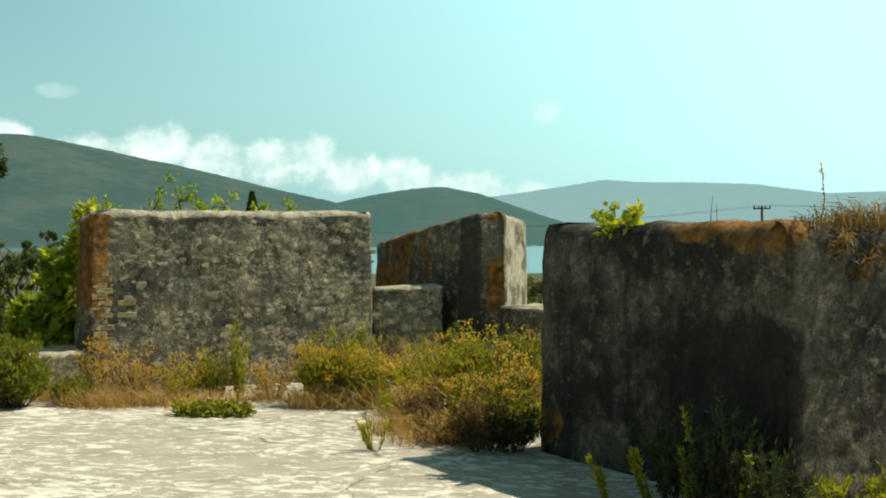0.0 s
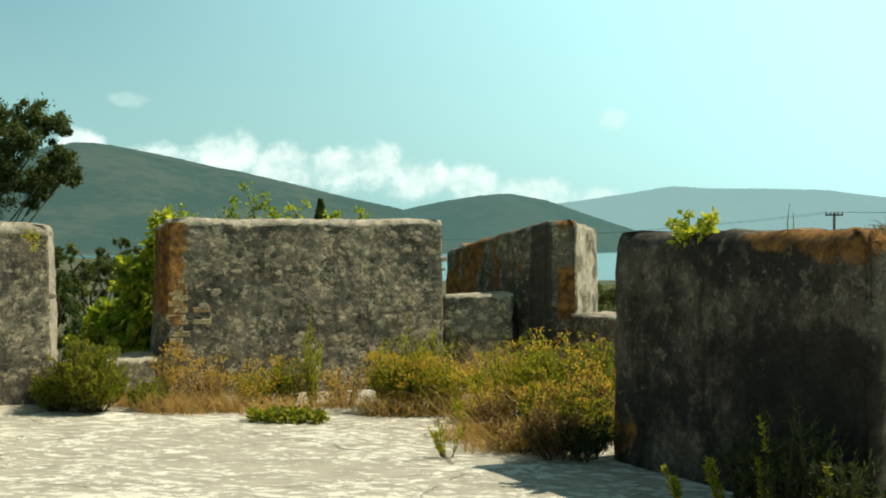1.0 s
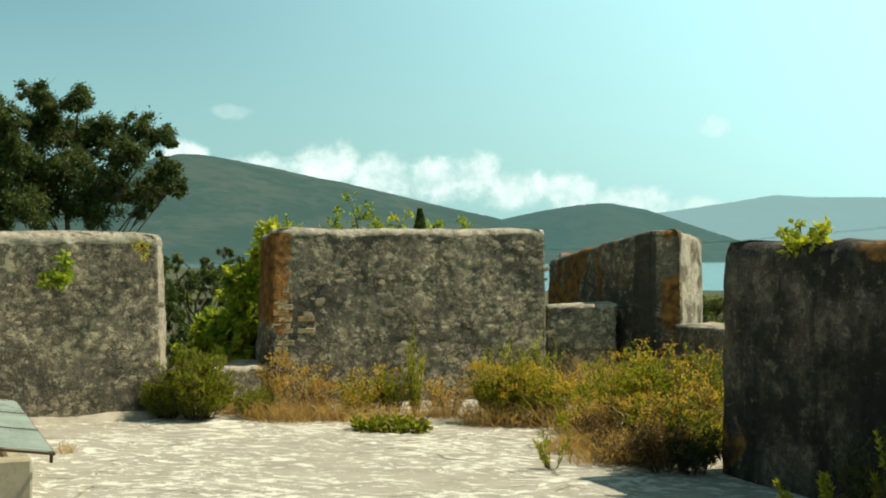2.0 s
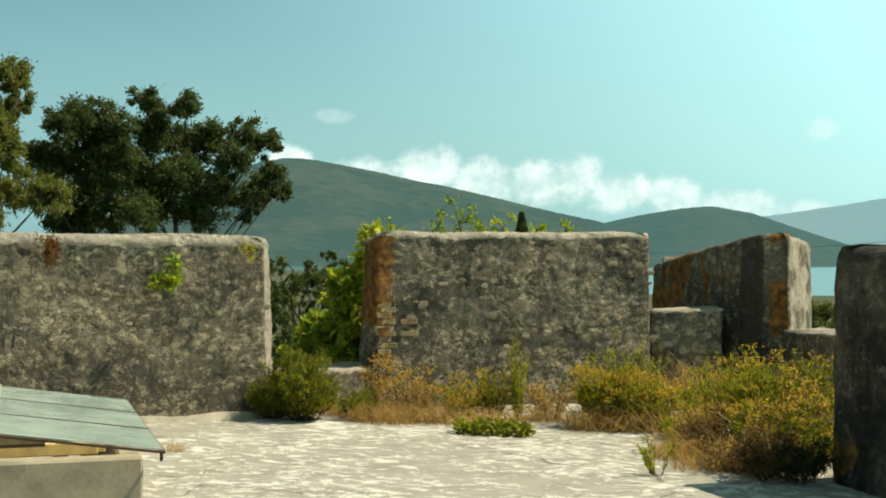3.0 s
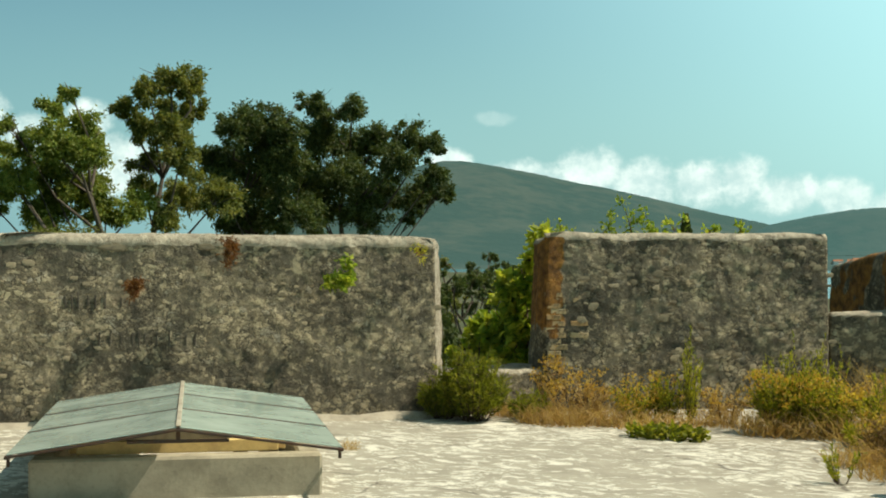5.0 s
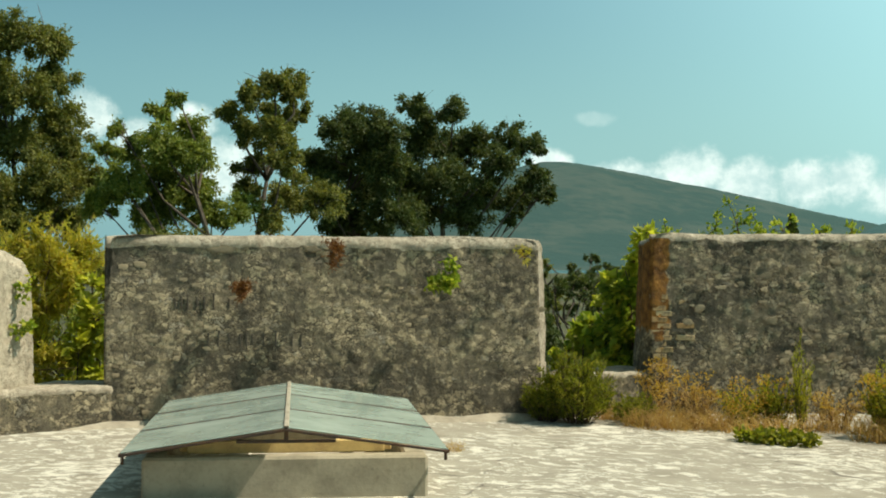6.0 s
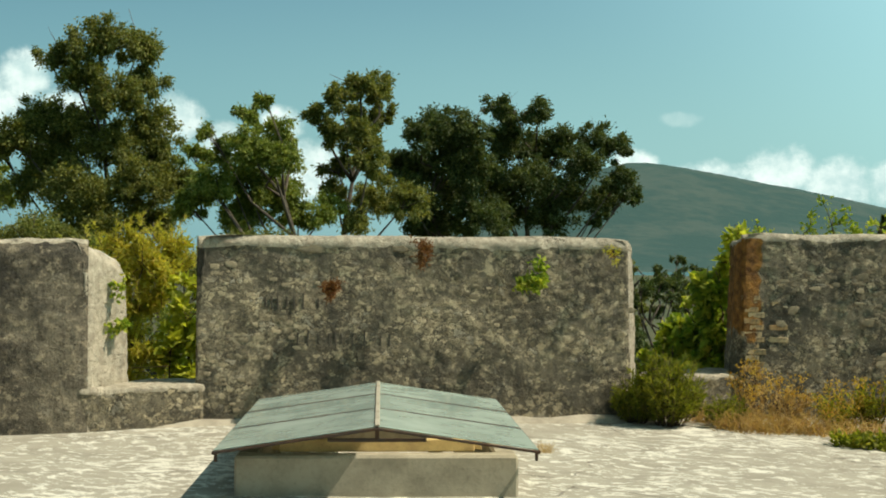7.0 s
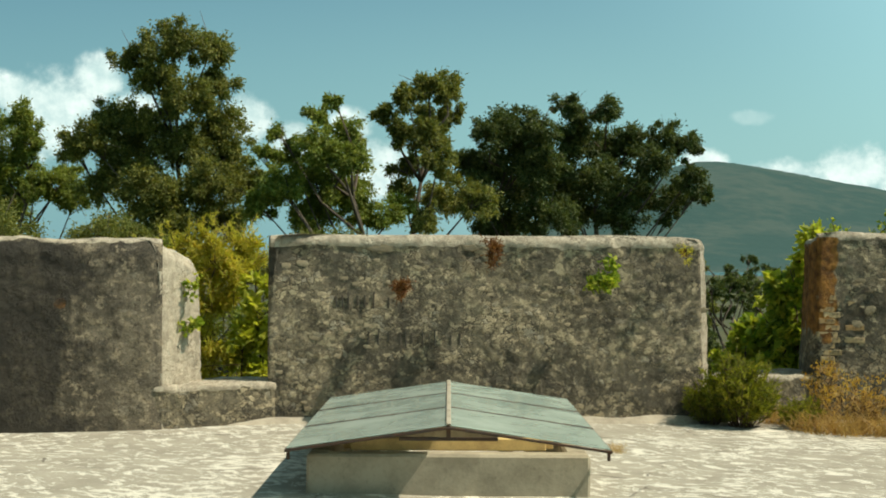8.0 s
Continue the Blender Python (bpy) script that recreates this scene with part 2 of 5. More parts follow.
EUCALYPT = leaf_material("eucalyptus_leaf", (0.085, 0.105, 0.026), (0.175, 0.19, 0.042), (0.35, 0.325, 0.080), 0.42)
EUCALYPT_LIGHT = leaf_material("young_eucalyptus_leaf", (0.11, 0.15, 0.028), (0.215, 0.265, 0.048), (0.38, 0.39, 0.085), 0.45)
DARK_LEAF = leaf_material("dark_leaf", (0.040, 0.064, 0.019), (0.082, 0.11, 0.030), (0.18, 0.195, 0.056), 0.38)
FIG_LEAF = leaf_material("fig_leaf", (0.12, 0.19, 0.022), (0.3, 0.38, 0.045), (0.62, 0.6, 0.1), 0.58)
LIME_LEAF = leaf_material("lime_leaf", (0.28, 0.32, 0.03), (0.5, 0.52, 0.06), (0.68, 0.64, 0.13), 0.58)
HERB = leaf_material("green_herb", (0.16, 0.19, 0.02), (0.34, 0.36, 0.035), (0.58, 0.50, 0.06), 0.58)
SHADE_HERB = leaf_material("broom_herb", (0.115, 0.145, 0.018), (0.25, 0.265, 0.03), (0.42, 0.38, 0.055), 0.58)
DRY = leaf_material("dry_grass", (0.34, 0.2, 0.075), (0.52, 0.35, 0.145), (0.64, 0.49, 0.24), 0.5)
WITHERED = leaf_material("withered_leaf", (0.12, 0.07, 0.028), (0.23, 0.145, 0.055), (0.36, 0.25, 0.10), 0.4)
YELLOW = leaf_material("faded_yellow_flower", (0.42, 0.24, 0.04), (0.54, 0.35, 0.06), (0.62, 0.47, 0.13), 0.58)
RUST_TUFT = leaf_material("rusty_tuft", (0.11, 0.045, 0.018), (0.20, 0.085, 0.028), (0.30, 0.15, 0.05), 0.3)
BROOM = leaf_material("rusty_broom", (0.34, 0.32, 0.04), (0.60, 0.56, 0.08), (0.72, 0.52, 0.11), 0.58)
# near-black green: the shade beside the dark block put into the leaf colour
SHADED_SHRUB_LEAF = leaf_material("shade_dark_shrub_leaf", (0.020, 0.034, 0.012), (0.042, 0.060, 0.018), (0.085, 0.105, 0.032), 0.3)
BARK = plain("bark", (0.135, 0.108, 0.08), (0.065, 0.05, 0.037), 3.0, 0.9, 0.0, 0.8)
TWIG = plain("twig", (0.11, 0.075, 0.045), (0.06, 0.04, 0.025), 20.0, 0.9)
CONCRETE = plain("grey_concrete", (0.36, 0.32, 0.235), (0.23, 0.205, 0.15), 3.5, 0.9, 0.0, 0.5)
RENDER_PALE = plain("pale_mortar", (0.42, 0.37, 0.28), (0.28, 0.245, 0.185), 4.0, 0.92, 0.0, 0.6)
TIMBER = plain("weathered_timber", (0.62, 0.46, 0.20), (0.44, 0.31, 0.14), 7.0, 0.8, 0.0, 0.4)
RUSTY_STEEL = plain("rusty_steel", (0.055, 0.043, 0.036), (0.10, 0.055, 0.032), 14.0, 0.65, 0.4)
POLE_WOOD = plain("pole_wood", (0.085, 0.07, 0.055), (0.05, 0.04, 0.03), 5.0, 0.9)
WHITE_PAINT = plain("limewash", (0.78, 0.76, 0.70), (0.66, 0.63, 0.57), 2.0, 0.9)
ROOF_TILE = plain("roof_tile", (0.36, 0.17, 0.09), (0.27, 0.12, 0.065), 3.0, 0.9)
EARTH = plain("earth_and_scrub", (0.045, 0.058, 0.022), (0.095, 0.085, 0.040), 0.04, 0.95, 0.0, 0.5)


def glass_material():
    m, g, bsdf, place, _ = material("dusty_green_glass")
    dust = g.noise(place, 2.2, 5.0, 0.6)
    col = g.mix(g.span(dust, 0.3, 0.7), (0.34, 0.43, 0.375), (0.43, 0.51, 0.44))
    g.wire(col, bsdf.inputs["Base Color"])
    g.wire(g.span(dust, 0.3, 0.7, 0.10, 0.24), bsdf.inputs["Roughness"])
    bsdf.inputs["Specular IOR Level"].default_value = 0.6
    bsdf.inputs["Transmission Weight"].default_value = 0.15
    return m


GLASS = glass_material()


def water_material():
    m, g, bsdf, place, _ = material("lake_water")
    bsdf.inputs["Base Color"].default_value = (0.045, 0.13, 0.135, 1)
    bsdf.inputs["Roughness"].default_value = 0.22
    bsdf.inputs["Specular IOR Level"].default_value = 0.5
    bump(g, bsdf, g.noise(place, 0.6, 4.0), 0.15, 0.3)
    return m


WATER = water_material()


def hazed_hill_material(name, scrub, rock, air, haze_share):
    """A distant backdrop: scrub-covered slopes with the haze of kilometres mixed in as a glowing colour."""
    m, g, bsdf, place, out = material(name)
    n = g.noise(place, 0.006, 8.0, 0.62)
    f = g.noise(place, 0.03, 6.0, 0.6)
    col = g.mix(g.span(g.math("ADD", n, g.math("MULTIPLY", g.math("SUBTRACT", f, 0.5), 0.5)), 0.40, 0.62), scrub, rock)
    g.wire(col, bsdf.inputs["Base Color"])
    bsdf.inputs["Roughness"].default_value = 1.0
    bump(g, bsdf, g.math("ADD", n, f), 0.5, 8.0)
    # painted haze: an emission colour laid over the slope
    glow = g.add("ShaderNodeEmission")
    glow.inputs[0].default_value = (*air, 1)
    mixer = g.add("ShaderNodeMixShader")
    mixer.inputs[0].default_value = haze_share
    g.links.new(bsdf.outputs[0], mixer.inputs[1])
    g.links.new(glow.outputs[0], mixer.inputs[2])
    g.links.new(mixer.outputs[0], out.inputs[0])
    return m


HILL_NEAR = hazed_hill_material("hazed_hill_scrub", (0.016, 0.030, 0.014), (0.060, 0.062, 0.036), (0.092, 0.20, 0.19), 0.45)
HILL_MID = hazed_hill_material("hazed_hump_scrub", (0.022, 0.036, 0.018), (0.045, 0.05, 0.03), (0.095, 0.24, 0.235), 0.45)
HILL_FAR = hazed_hill_material("hazed_ridge_scrub", (0.03, 0.04, 0.025), (0.06, 0.06, 0.045), (0.29, 0.50, 0.51), 0.74)


# ---- mesh helpers ----
def mesh_object(name, verts, faces, mat, smooth=True):
    me = bpy.data.meshes.new(name)
    me.from_pydata([tuple(v) for v in verts], [], [tuple(f) for f in faces])
    me.materials.append(mat)
    if smooth:
        me.polygons.foreach_set("use_smooth", [True] * len(me.polygons))
    me.update()
    return new(name, me)


def part(name, bm, mat, parent=None, label="", smooth=False):
    """Links a bmesh as one mesh object under a thing or a part."""
    me = bpy.data.meshes.new(name)
    bm.to_mesh(me)
    bm.free()
    me.materials.append(mat)
    if smooth:
        me.polygons.foreach_set("use_smooth", [True] * len(me.polygons))
    ob = new(name, me)
    ob.parent = parent
    return tagged(ob, label)


def under(ob, parent, label=""):
    ob.parent = parent
    return tagged(ob, label)


def box(size, m=Matrix(), edge=0.004):
    bm = bmesh.new()
    bmesh.ops.create_cube(bm, size=1.0, matrix=m @ Matrix.Diagonal((*size, 1)))
    if edge:
        bmesh.ops.bevel(bm, geom=bm.edges[:], offset=edge, segments=1, affect="EDGES", profile=0.5)
    return bm


def slab(a, b, c, d, thick, edge=0.003):
    """A thin sheet with corners a b c d (counter-clockwise from above) and a thickness downwards along its normal."""
    bm = bmesh.new()
    p = [Vector(v) for v in (a, b, c, d)]
    n = (p[1] - p[0]).cross(p[3] - p[0]).normalized() * thick
    top = [bm.verts.new(v) for v in p]
    low = [bm.verts.new(v - n) for v in p]
    bm.faces.new(top)
    bm.faces.new(low[::-1])
    for i in range(4):
        j = (i + 1) % 4
        bm.faces.new((top[j], top[i], low[i], low[j]))
    if edge:
        bmesh.ops.bevel(bm, geom=bm.edges[:], offset=edge, segments=1, affect="EDGES")
    return bm


def tube_data(points, radii, sides=6):
    """Vertices and faces of a tapered tube along points."""
    verts, faces = [], []
    pts = [Vector(p) for p in points]
    for i, p in enumerate(pts):
        d = (pts[min(i + 1, len(pts) - 1)] - pts[max(i - 1, 0)]).normalized()
        a = d.orthogonal().normalized()
        b = d.cross(a)
        for k in range(sides):
            t = 2 * math.pi * k / sides
            verts.append(p + (a * math.cos(t) + b * math.sin(t)) * radii[i])
    for i in range(len(pts) - 1):
        for k in range(sides):
            k2 = (k + 1) % sides
            faces.append((i * sides + k, i * sides + k2, (i + 1) * sides + k2, (i + 1) * sides + k))
    faces.append(tuple(range(sides))[::-1])
    faces.append(tuple((len(pts) - 1) * sides + k for k in range(sides)))
    return verts, faces


class Soup:
    """Collects many small pieces for one mesh."""

    def __init__(self):
        self.verts, self.faces = [], []

    def tube(self, points, radii, sides=5):
        v, f = tube_data(points, radii, sides)
        n = len(self.verts)
        self.verts += [tuple(p) for p in v]
        self.faces += [tuple(i + n for i in q) for q in f]

    def leaves(self, at, way, length, width, rng, fold=0.25):
        """Pointed leaves: n bases, n directions, n lengths."""
        n = len(at)
        way = way / np.maximum(np.linalg.norm(way, axis=1, keepdims=True), 1e-6)
        side = np.cross(way, rng.normal(size=(n, 3)))
        side /= np.maximum(np.linalg.norm(side, axis=1, keepdims=True), 1e-6)
        up = np.cross(side, way)
        length = np.broadcast_to(np.asarray(length, float), (n,))[:, None]
        width = np.broadcast_to(np.asarray(width, float), (n,))[:, None]
        mid = at + way * length * 0.45
        v = np.stack([at, mid + side * width / 2 + up * width * fold, at + way * length, mid - side * width / 2 + up * width * fold], 1).reshape(-1, 3)
        start = len(self.verts)
        self.verts += [tuple(p) for p in v.tolist()]
        self.faces += [(start + 4 * i, start + 4 * i + 1, start + 4 * i + 2, start + 4 * i + 3) for i in range(n)]

    def blades(self, at, tip, width, rng):
        """Bent grass blades from base to tip, three segments each."""
        n = len(at)
        side = np.cross(tip - at, rng.normal(size=(n, 3)))
        side /= np.maximum(np.linalg.norm(side, axis=1, keepdims=True), 1e-6)
        width = np.broadcast_to(np.asarray(width, float), (n,))[:, None]
        bend = rng.normal(size=(n, 3)) * np.linalg.norm(tip - at, axis=1, keepdims=True) * 0.10
        mid = (at + tip) / 2 + bend + np.array([0, 0, 0.04])
        v = np.stack([at - side * width / 2, at + side * width / 2, mid + side * width * 0.4, mid - side * width * 0.4, tip], 1).reshape(-1, 3)
        start = len(self.verts)
        self.verts += [tuple(p) for p in v.tolist()]
        for i in range(n):
            b = start + 5 * i
            self.faces += [(b, b + 1, b + 2, b + 3), (b + 3, b + 2, b + 4)]

    def make(self, name, mat, smooth=False):
        return mesh_object(name, self.verts, self.faces, mat, smooth)


def thing(name, x, y, z, label, category, group="", rz=0.0):
    e = new(name)
    e.matrix_world = pose(x, y, z, 0, 0, rz)
    return tagged(e, label, category, group)


def keep_world(ob, parent, label=""):
    """Parents a mesh that was built in world coordinates to a thing standing elsewhere."""
    ob.parent = parent
    ob.matrix_parent_inverse = parent.matrix_basis.inverted()
    return tagged(ob, label, kind="stuff" if ob.name.split(".")[0] in ("blade", "stalk", "flower_head", "foliage", "crown", "branchwork") else "")


# ---- terrace ----
TERRACE = [(-12.0, -7.0), (7.0, -7.0), (7.0, 5.5), (4.2, 8.6), (1.57, 12.57), (0.31, 15.09), (-1.87, 15.62), (-5.32, 11.60), (-9.26, 7.87), (-12.05, 3.61)]


def inside(x, y, poly):
    hit = False
    for (x0, y0), (x1, y1) in zip(poly, poly[1:] + poly[:1]):
        if (y0 > y) != (y1 > y) and x < x0 + (y - y0) * (x1 - x0) / (y1 - y0):
            hit = not hit
    return hit


def build_floor():
    step, verts, faces, index = 0.2, [], [], {}

    def vert(i, j):
        if (i, j) not in index:
            x, y = -14 + i * step, -8 + j * step
            z = 0.022 * (noise.noise((x * 0.5, y * 0.5, 3.0))) + 0.008 * noise.noise((x * 2.1, y * 2.1, 7.0))
            index[i, j] = len(verts)
            verts.append((x, y, z))
        return index[i, j]

    for i in range(110):
        for j in range(120):
            if inside(-14 + (i + 0.5) * step, -8 + (j + 0.5) * step, TERRACE):
                faces.append((vert(i, j), vert(i + 1, j), vert(i + 1, j + 1), vert(i, j + 1)))
    ob = mesh_object("floor", verts, faces, FLOOR)
    tagged(ob, "flaking limewashed concrete roof terrace floor, pale and cracked", "floor", kind="structure")


build_floor()


def prism(poly, z0, z1):
    bm = bmesh.new()
    low = [bm.verts.new((x, y, z0)) for x, y in poly]
    top = [bm.verts.new((x, y, z1)) for x, y in poly]
    n = len(poly)
    bm.faces.new(low[::-1])
    bm.faces.new(top)
    for i in range(n):
        j = (i + 1) % n
        bm.faces.new((low[i], low[j], top[j], top[i]))
    return bm


bastion = part("bastion", prism(TERRACE, -5.2, -0.06), CONCRETE)
tagged(bastion, "plain stone body of the old fort under the terrace", "fort", kind="structure")


def smooth(a, b, v):
    t = min(1.0, max(0.0, (v - a) / (b - a)))
    return t * t * (3 - 2 * t)


def masonry_block(name, poly, heights, mat, res, inset=0.08, relief=0.022, rust=None, cap=0.06, stone_size=0.17, round_edge=0.07, plaster=0.5, z0=-0.05, seed=0.0, pale=None, stain_shade=None, wear=1.0):
    """A battered rubble block on a counter-clockwise footprint, with uneven faces, worn edges and a mortar cap.
    heights: the top's height over each corner; res: the mesh's step along each side."""
    cx, cy = sum(p[0] for p in poly) / len(poly), sum(p[1] for p in poly) / len(poly)
    loop = []                                   # x, y, outward normal, top height, distance to the nearest corner
    for k, (x0, y0) in enumerate(poly):
        x1, y1 = poly[(k + 1) % len(poly)]
        h0, h1 = heights[k], heights[(k + 1) % len(poly)]
        length = math.hypot(x1 - x0, y1 - y0)
        n = max(2, round(length / res[k]))
        nx, ny = (y1 - y0) / length, -(x1 - x0) / length
        for i in range(n):
            t = i / n
            if i == 0:
                xp, yp = poly[k - 1]
                lp = math.hypot(x0 - xp, y0 - yp)
                ax, ay = (y0 - yp) / lp, -(x0 - xp) / lp
                norm = Vector((nx + ax, ny + ay, 0)) / max(0.5, 1 + nx * ax + ny * ay)
            else:
                norm = Vector((nx, ny, 0))
            loop.append((x0 + (x1 - x0) * t, y0 + (y1 - y0) * t, norm, h0 + (h1 - h0) * t, min(t, 1 - t) * length))
    n = len(loop)
    top = max(heights)
    rows = max(4, round((top - z0) / (min(res) * 1.05)))
    verts, faces, kinds = [], [], []
    for j in range(rows + 1):
        v = j / rows
        for x, y, norm, h, corner in loop:
            z = z0 + (h - z0) * v
            p = Vector((x, y, z))
            shift = -inset * v
            edge = max(0.0, 1 - (h - z) / round_edge) if z > h - round_edge else 0.0
            edge2 = max(0.0, 1 - corner / round_edge)
            shift -= round_edge * 0.55 * edge * edge + round_edge * 0.30 * edge2 * edge2
            q = Vector((p.x + seed, p.y, p.z * 1.35)) / stone_size
            q = q + 0.35 * noise.noise_vector(q * 0.8)
            dist = noise.voronoi(q)[0]
            gap = dist[1] - dist[0]
            patch = noise.noise((p.x * 0.9 + seed, p.y * 0.9, p.z * 0.9 + 5.0)) + 0.35 * noise.noise((p.x * 4.0, p.y * 4.0, p.z * 4.0 + seed))
            bare = smooth(-0.30, 0.25, patch + 0.5 - plaster)
            stone = smooth(0.05, 0.30, gap) * bare
            rough = noise.fractal((p.x * 3.0 + seed, p.y * 3.0, p.z * 3.0), 1.0, 2.0, 5)
            shift -= 0.05 * (wear - 1) * max(edge, edge2) * max(0.0, noise.noise((p.x * 5.0, p.y * 5.0, p.z * 5.0 + seed)) + 0.2)
            shift += relief * 0.6 * (stone - 0.5) + 0.013 * rough + 0.006 * noise.fractal((p.x * 13.0, p.y * 13.0, p.z * 13.0 + seed), 1.0, 2.0, 2)
            shift += 0.02 * noise.noise((p.x * 1.1, p.y * 1.1, p.z * 1.1 + seed))
            wobble = 0.035 * noise.noise((x * 3.5 + seed, y * 3.5, 1.0)) + 0.02 * noise.noise((x * 11, y * 11, 4.0))
            c = smooth(h - cap - 0.02 + wobble, h - cap + 0.015 + wobble, z) if cap else 0.0
            chip = smooth(-0.35, -0.1, noise.noise((x * 2.6 + seed, y * 2.6, 9.0)))
            shift += 0.018 * c * chip
            p = p + norm * shift
            if v > 0.9:
                p.z += wear * (0.018 * noise.noise((p.x * 2.2 + seed, p.y * 2.2, 0)) + 0.010 * noise.noise((p.x * 9.0, p.y * 9.0, seed))) * (v - 0.9) * 10
            verts.append(p)
            r = rust(x, y, z, h, corner) if rust else 0.0
            # reveals take the mortar cap's colour here, to look sunlit
            if pale:
                c = max(c, pale(x, y, z, h))
            kinds.append((stone, r, c, stain_shade(x, y, z, h) if stain_shade else 0.0))
    for j in range(rows):
        for i in range(n):
            i2 = (i + 1) % n
            faces.append((j * n + i, j * n + i2, (j + 1) * n + i2, (j + 1) * n + i))
    last = rows
    for k, s in enumerate((0.10, 0.3, 0.6, 0.97)):
        for i, (x, y, norm, h, corner) in enumerate(loop):
            b = verts[rows * n + i]
            hm = sum(heights) / len(heights)
            x2, y2 = b.x + (cx - b.x) * s, b.y + (cy - b.y) * s
            z = b.z + (hm - h) * s + 0.012 + 0.02 * noise.noise((x2 * 4.0 + seed, y2 * 4.0, 2.0))
            verts.append(Vector((x2, y2, z)))
            r = rust(x, y, h, h, corner) * 0.8 if rust else 0.0
            kinds.append((0.5, r, 1.0 if cap else 0.4, 0.0))
        for i in range(n):
            i2 = (i + 1) % n
            faces.append(((last) * n + i, last * n + i2, (last + 1) * n + i2, (last + 1) * n + i))
        last += 1
    faces.append(tuple(last * n + i for i in range(n)))
    ob = mesh_object(name, verts, faces, mat)
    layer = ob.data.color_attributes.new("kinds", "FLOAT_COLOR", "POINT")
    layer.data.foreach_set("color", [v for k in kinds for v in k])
    return ob


def chunk_meshes(name, mat, count, rng, sx, sy, sz):
    """A few worn stones, 20 triangles or so each, lying in the x-z plane and proud towards -y."""
    out = []
    for k in range(count):
        bm = bmesh.new()
        m = rng.randint(5, 7)
        ring = []
        for i in range(m):
            t = 2 * math.pi * (i + rng.uniform(-0.25, 0.25)) / m
            ring.append((math.copysign(abs(math.cos(t)) ** 0.7, math.cos(t)) * sx * rng.uniform(0.8, 1.1), math.copysign(abs(math.sin(t)) ** 0.7, math.sin(t)) * sz * rng.uniform(0.8, 1.1)))
        back = [bm.verts.new((x, sy, z)) for x, z in ring]
        mid = [bm.verts.new((x * 0.96, -sy * 0.35, z * 0.96)) for x, z in ring]
        front = [bm.verts.new((x * 0.66, -sy * rng.uniform(0.8, 1.1), z * 0.66)) for x, z in ring]
        bm.faces.new(front[::-1])
        for i in range(m):
            j = (i + 1) % m
            bm.faces.new((back[j], back[i], mid[i], mid[j]))
            bm.faces.new((mid[j], mid[i], front[i], front[j]))
        bmesh.ops.recalc_face_normals(bm, faces=bm.faces[:])
        me = bpy.data.meshes.new(name)
        bm.to_mesh(me)
        bm.free()
        me.materials.append(mat)
        out.append(me)
    return out


def rust_top(depth, amount, scale=1.3, shift=0.0):
    """Orange lichen that creeps down from a top edge in tongues."""
    def f(x, y, z, h, corner):
        n = noise.noise((x * scale + shift, y * scale, 0.3 * z)) + 0.5 * noise.noise((x * 4 + shift, y * 4, z * 2.0))
        return amount * smooth(depth * (0.5 + 1.1 * n) + 0.02, -0.02, h - z) if n > -0.3 else 0.0
    return f


def rust_b(x, y, z, h, corner):
    left = smooth(-3.86, -3.98, x + 0.05 * noise.noise((x * 5, y * 5, z * 7))) * smooth(0.70, 1.0, z + 0.25 * noise.noise((x * 6, y * 6, z * 3)))
    return max(left, 0.75 * rust_top(0.10, 0.9)(x, y, z, h, corner))


def rust_e(x, y, z, h, corner):
    n = noise.noise((x * 2.2, y * 2.2, z * 1.6 + 2.0)) + 0.4 * noise.noise((x * 7, y * 7, z * 5))
    cheek = smooth(-0.55, -0.80, x) * smooth(-0.2, 0.35, n + 0.1)
    front = smooth(-0.22, -0.16, x) * smooth(0.06, 0.0, x) * smooth(0.5, 0.9, z)
    return 0.9 * max(cheek, front * smooth(-0.5, 0.1, n + 0.1))


def rust_c(x, y, z, h, corner):
    a = smooth(1.30, 1.75, x) * smooth(2.55, 2.25, x)
    n = noise.noise((x * 2.0 + 3.0, y * 2.0, 0.5)) + 0.5 * noise.noise((x * 6, y * 6, z * 3))
    b = smooth(0.26 + 0.20 * n, 0.02, h - z)
    low = 0.75 * smooth(0.60, 0.15, z) * smooth(1.45, 0.87, x) * smooth(-0.1, 0.3, noise.noise((x * 2.5, y * 2.5, z * 2.0 + 7)) + 0.1)
    return max(a * b, low)


def spots(points):
    """Small rusty tufts of lichen on a face, as (x, y, z, radius)."""
    def f(x, y, z, h, corner):
        best = 0.0
        for a, b, c, r in points:
            d = math.dist((x, y, z), (a, b, c)) + 0.4 * r * noise.noise((x * 14, y * 14, z * 14))
            best = max(best, 0.85 * smooth(r, r * 0.4, d))
        return best
    return f


F, M, K = 0.028, 0.05, 0.16        # mesh steps: near face, side, hidden side
# the right-hand reveal is coloured pale in place of sun on it
merlon_a = masonry_block("wall_merlon_a", [(-8.22, 6.34), (-4.93, 9.28), (-5.26, 10.10), (-8.70, 7.14)], (1.85, 1.845, 1.845, 1.85), WALL, (F, M, K, M), rust=spots([(-6.48, 7.76, 1.72, .12), (-7.17, 7.20, 1.31, .12), (-5.06, 9.14, 1.73, .10), (-6.61, 7.66, .52, .10), (-6.31, 7.90, .43, .10), (-5.45, 8.64, 1.7, .10)]), cap=0.10, pale=lambda x, y, z, h: smooth(-4.935, -4.95, x) * smooth(9.30, 9.35, y) * 0.8, seed=1.3, relief=0.015, stain_shade=lambda x, y, z, h: (0.42 + 0.30 * noise.noise((x * 0.9, y * 0.9, z * 1.2))) * smooth(h - 0.07, h - 0.17, z))
tagged(merlon_a, "grey weathered rubble merlon with a pale mortar cap, plants growing from it", "merlon", kind="structure")
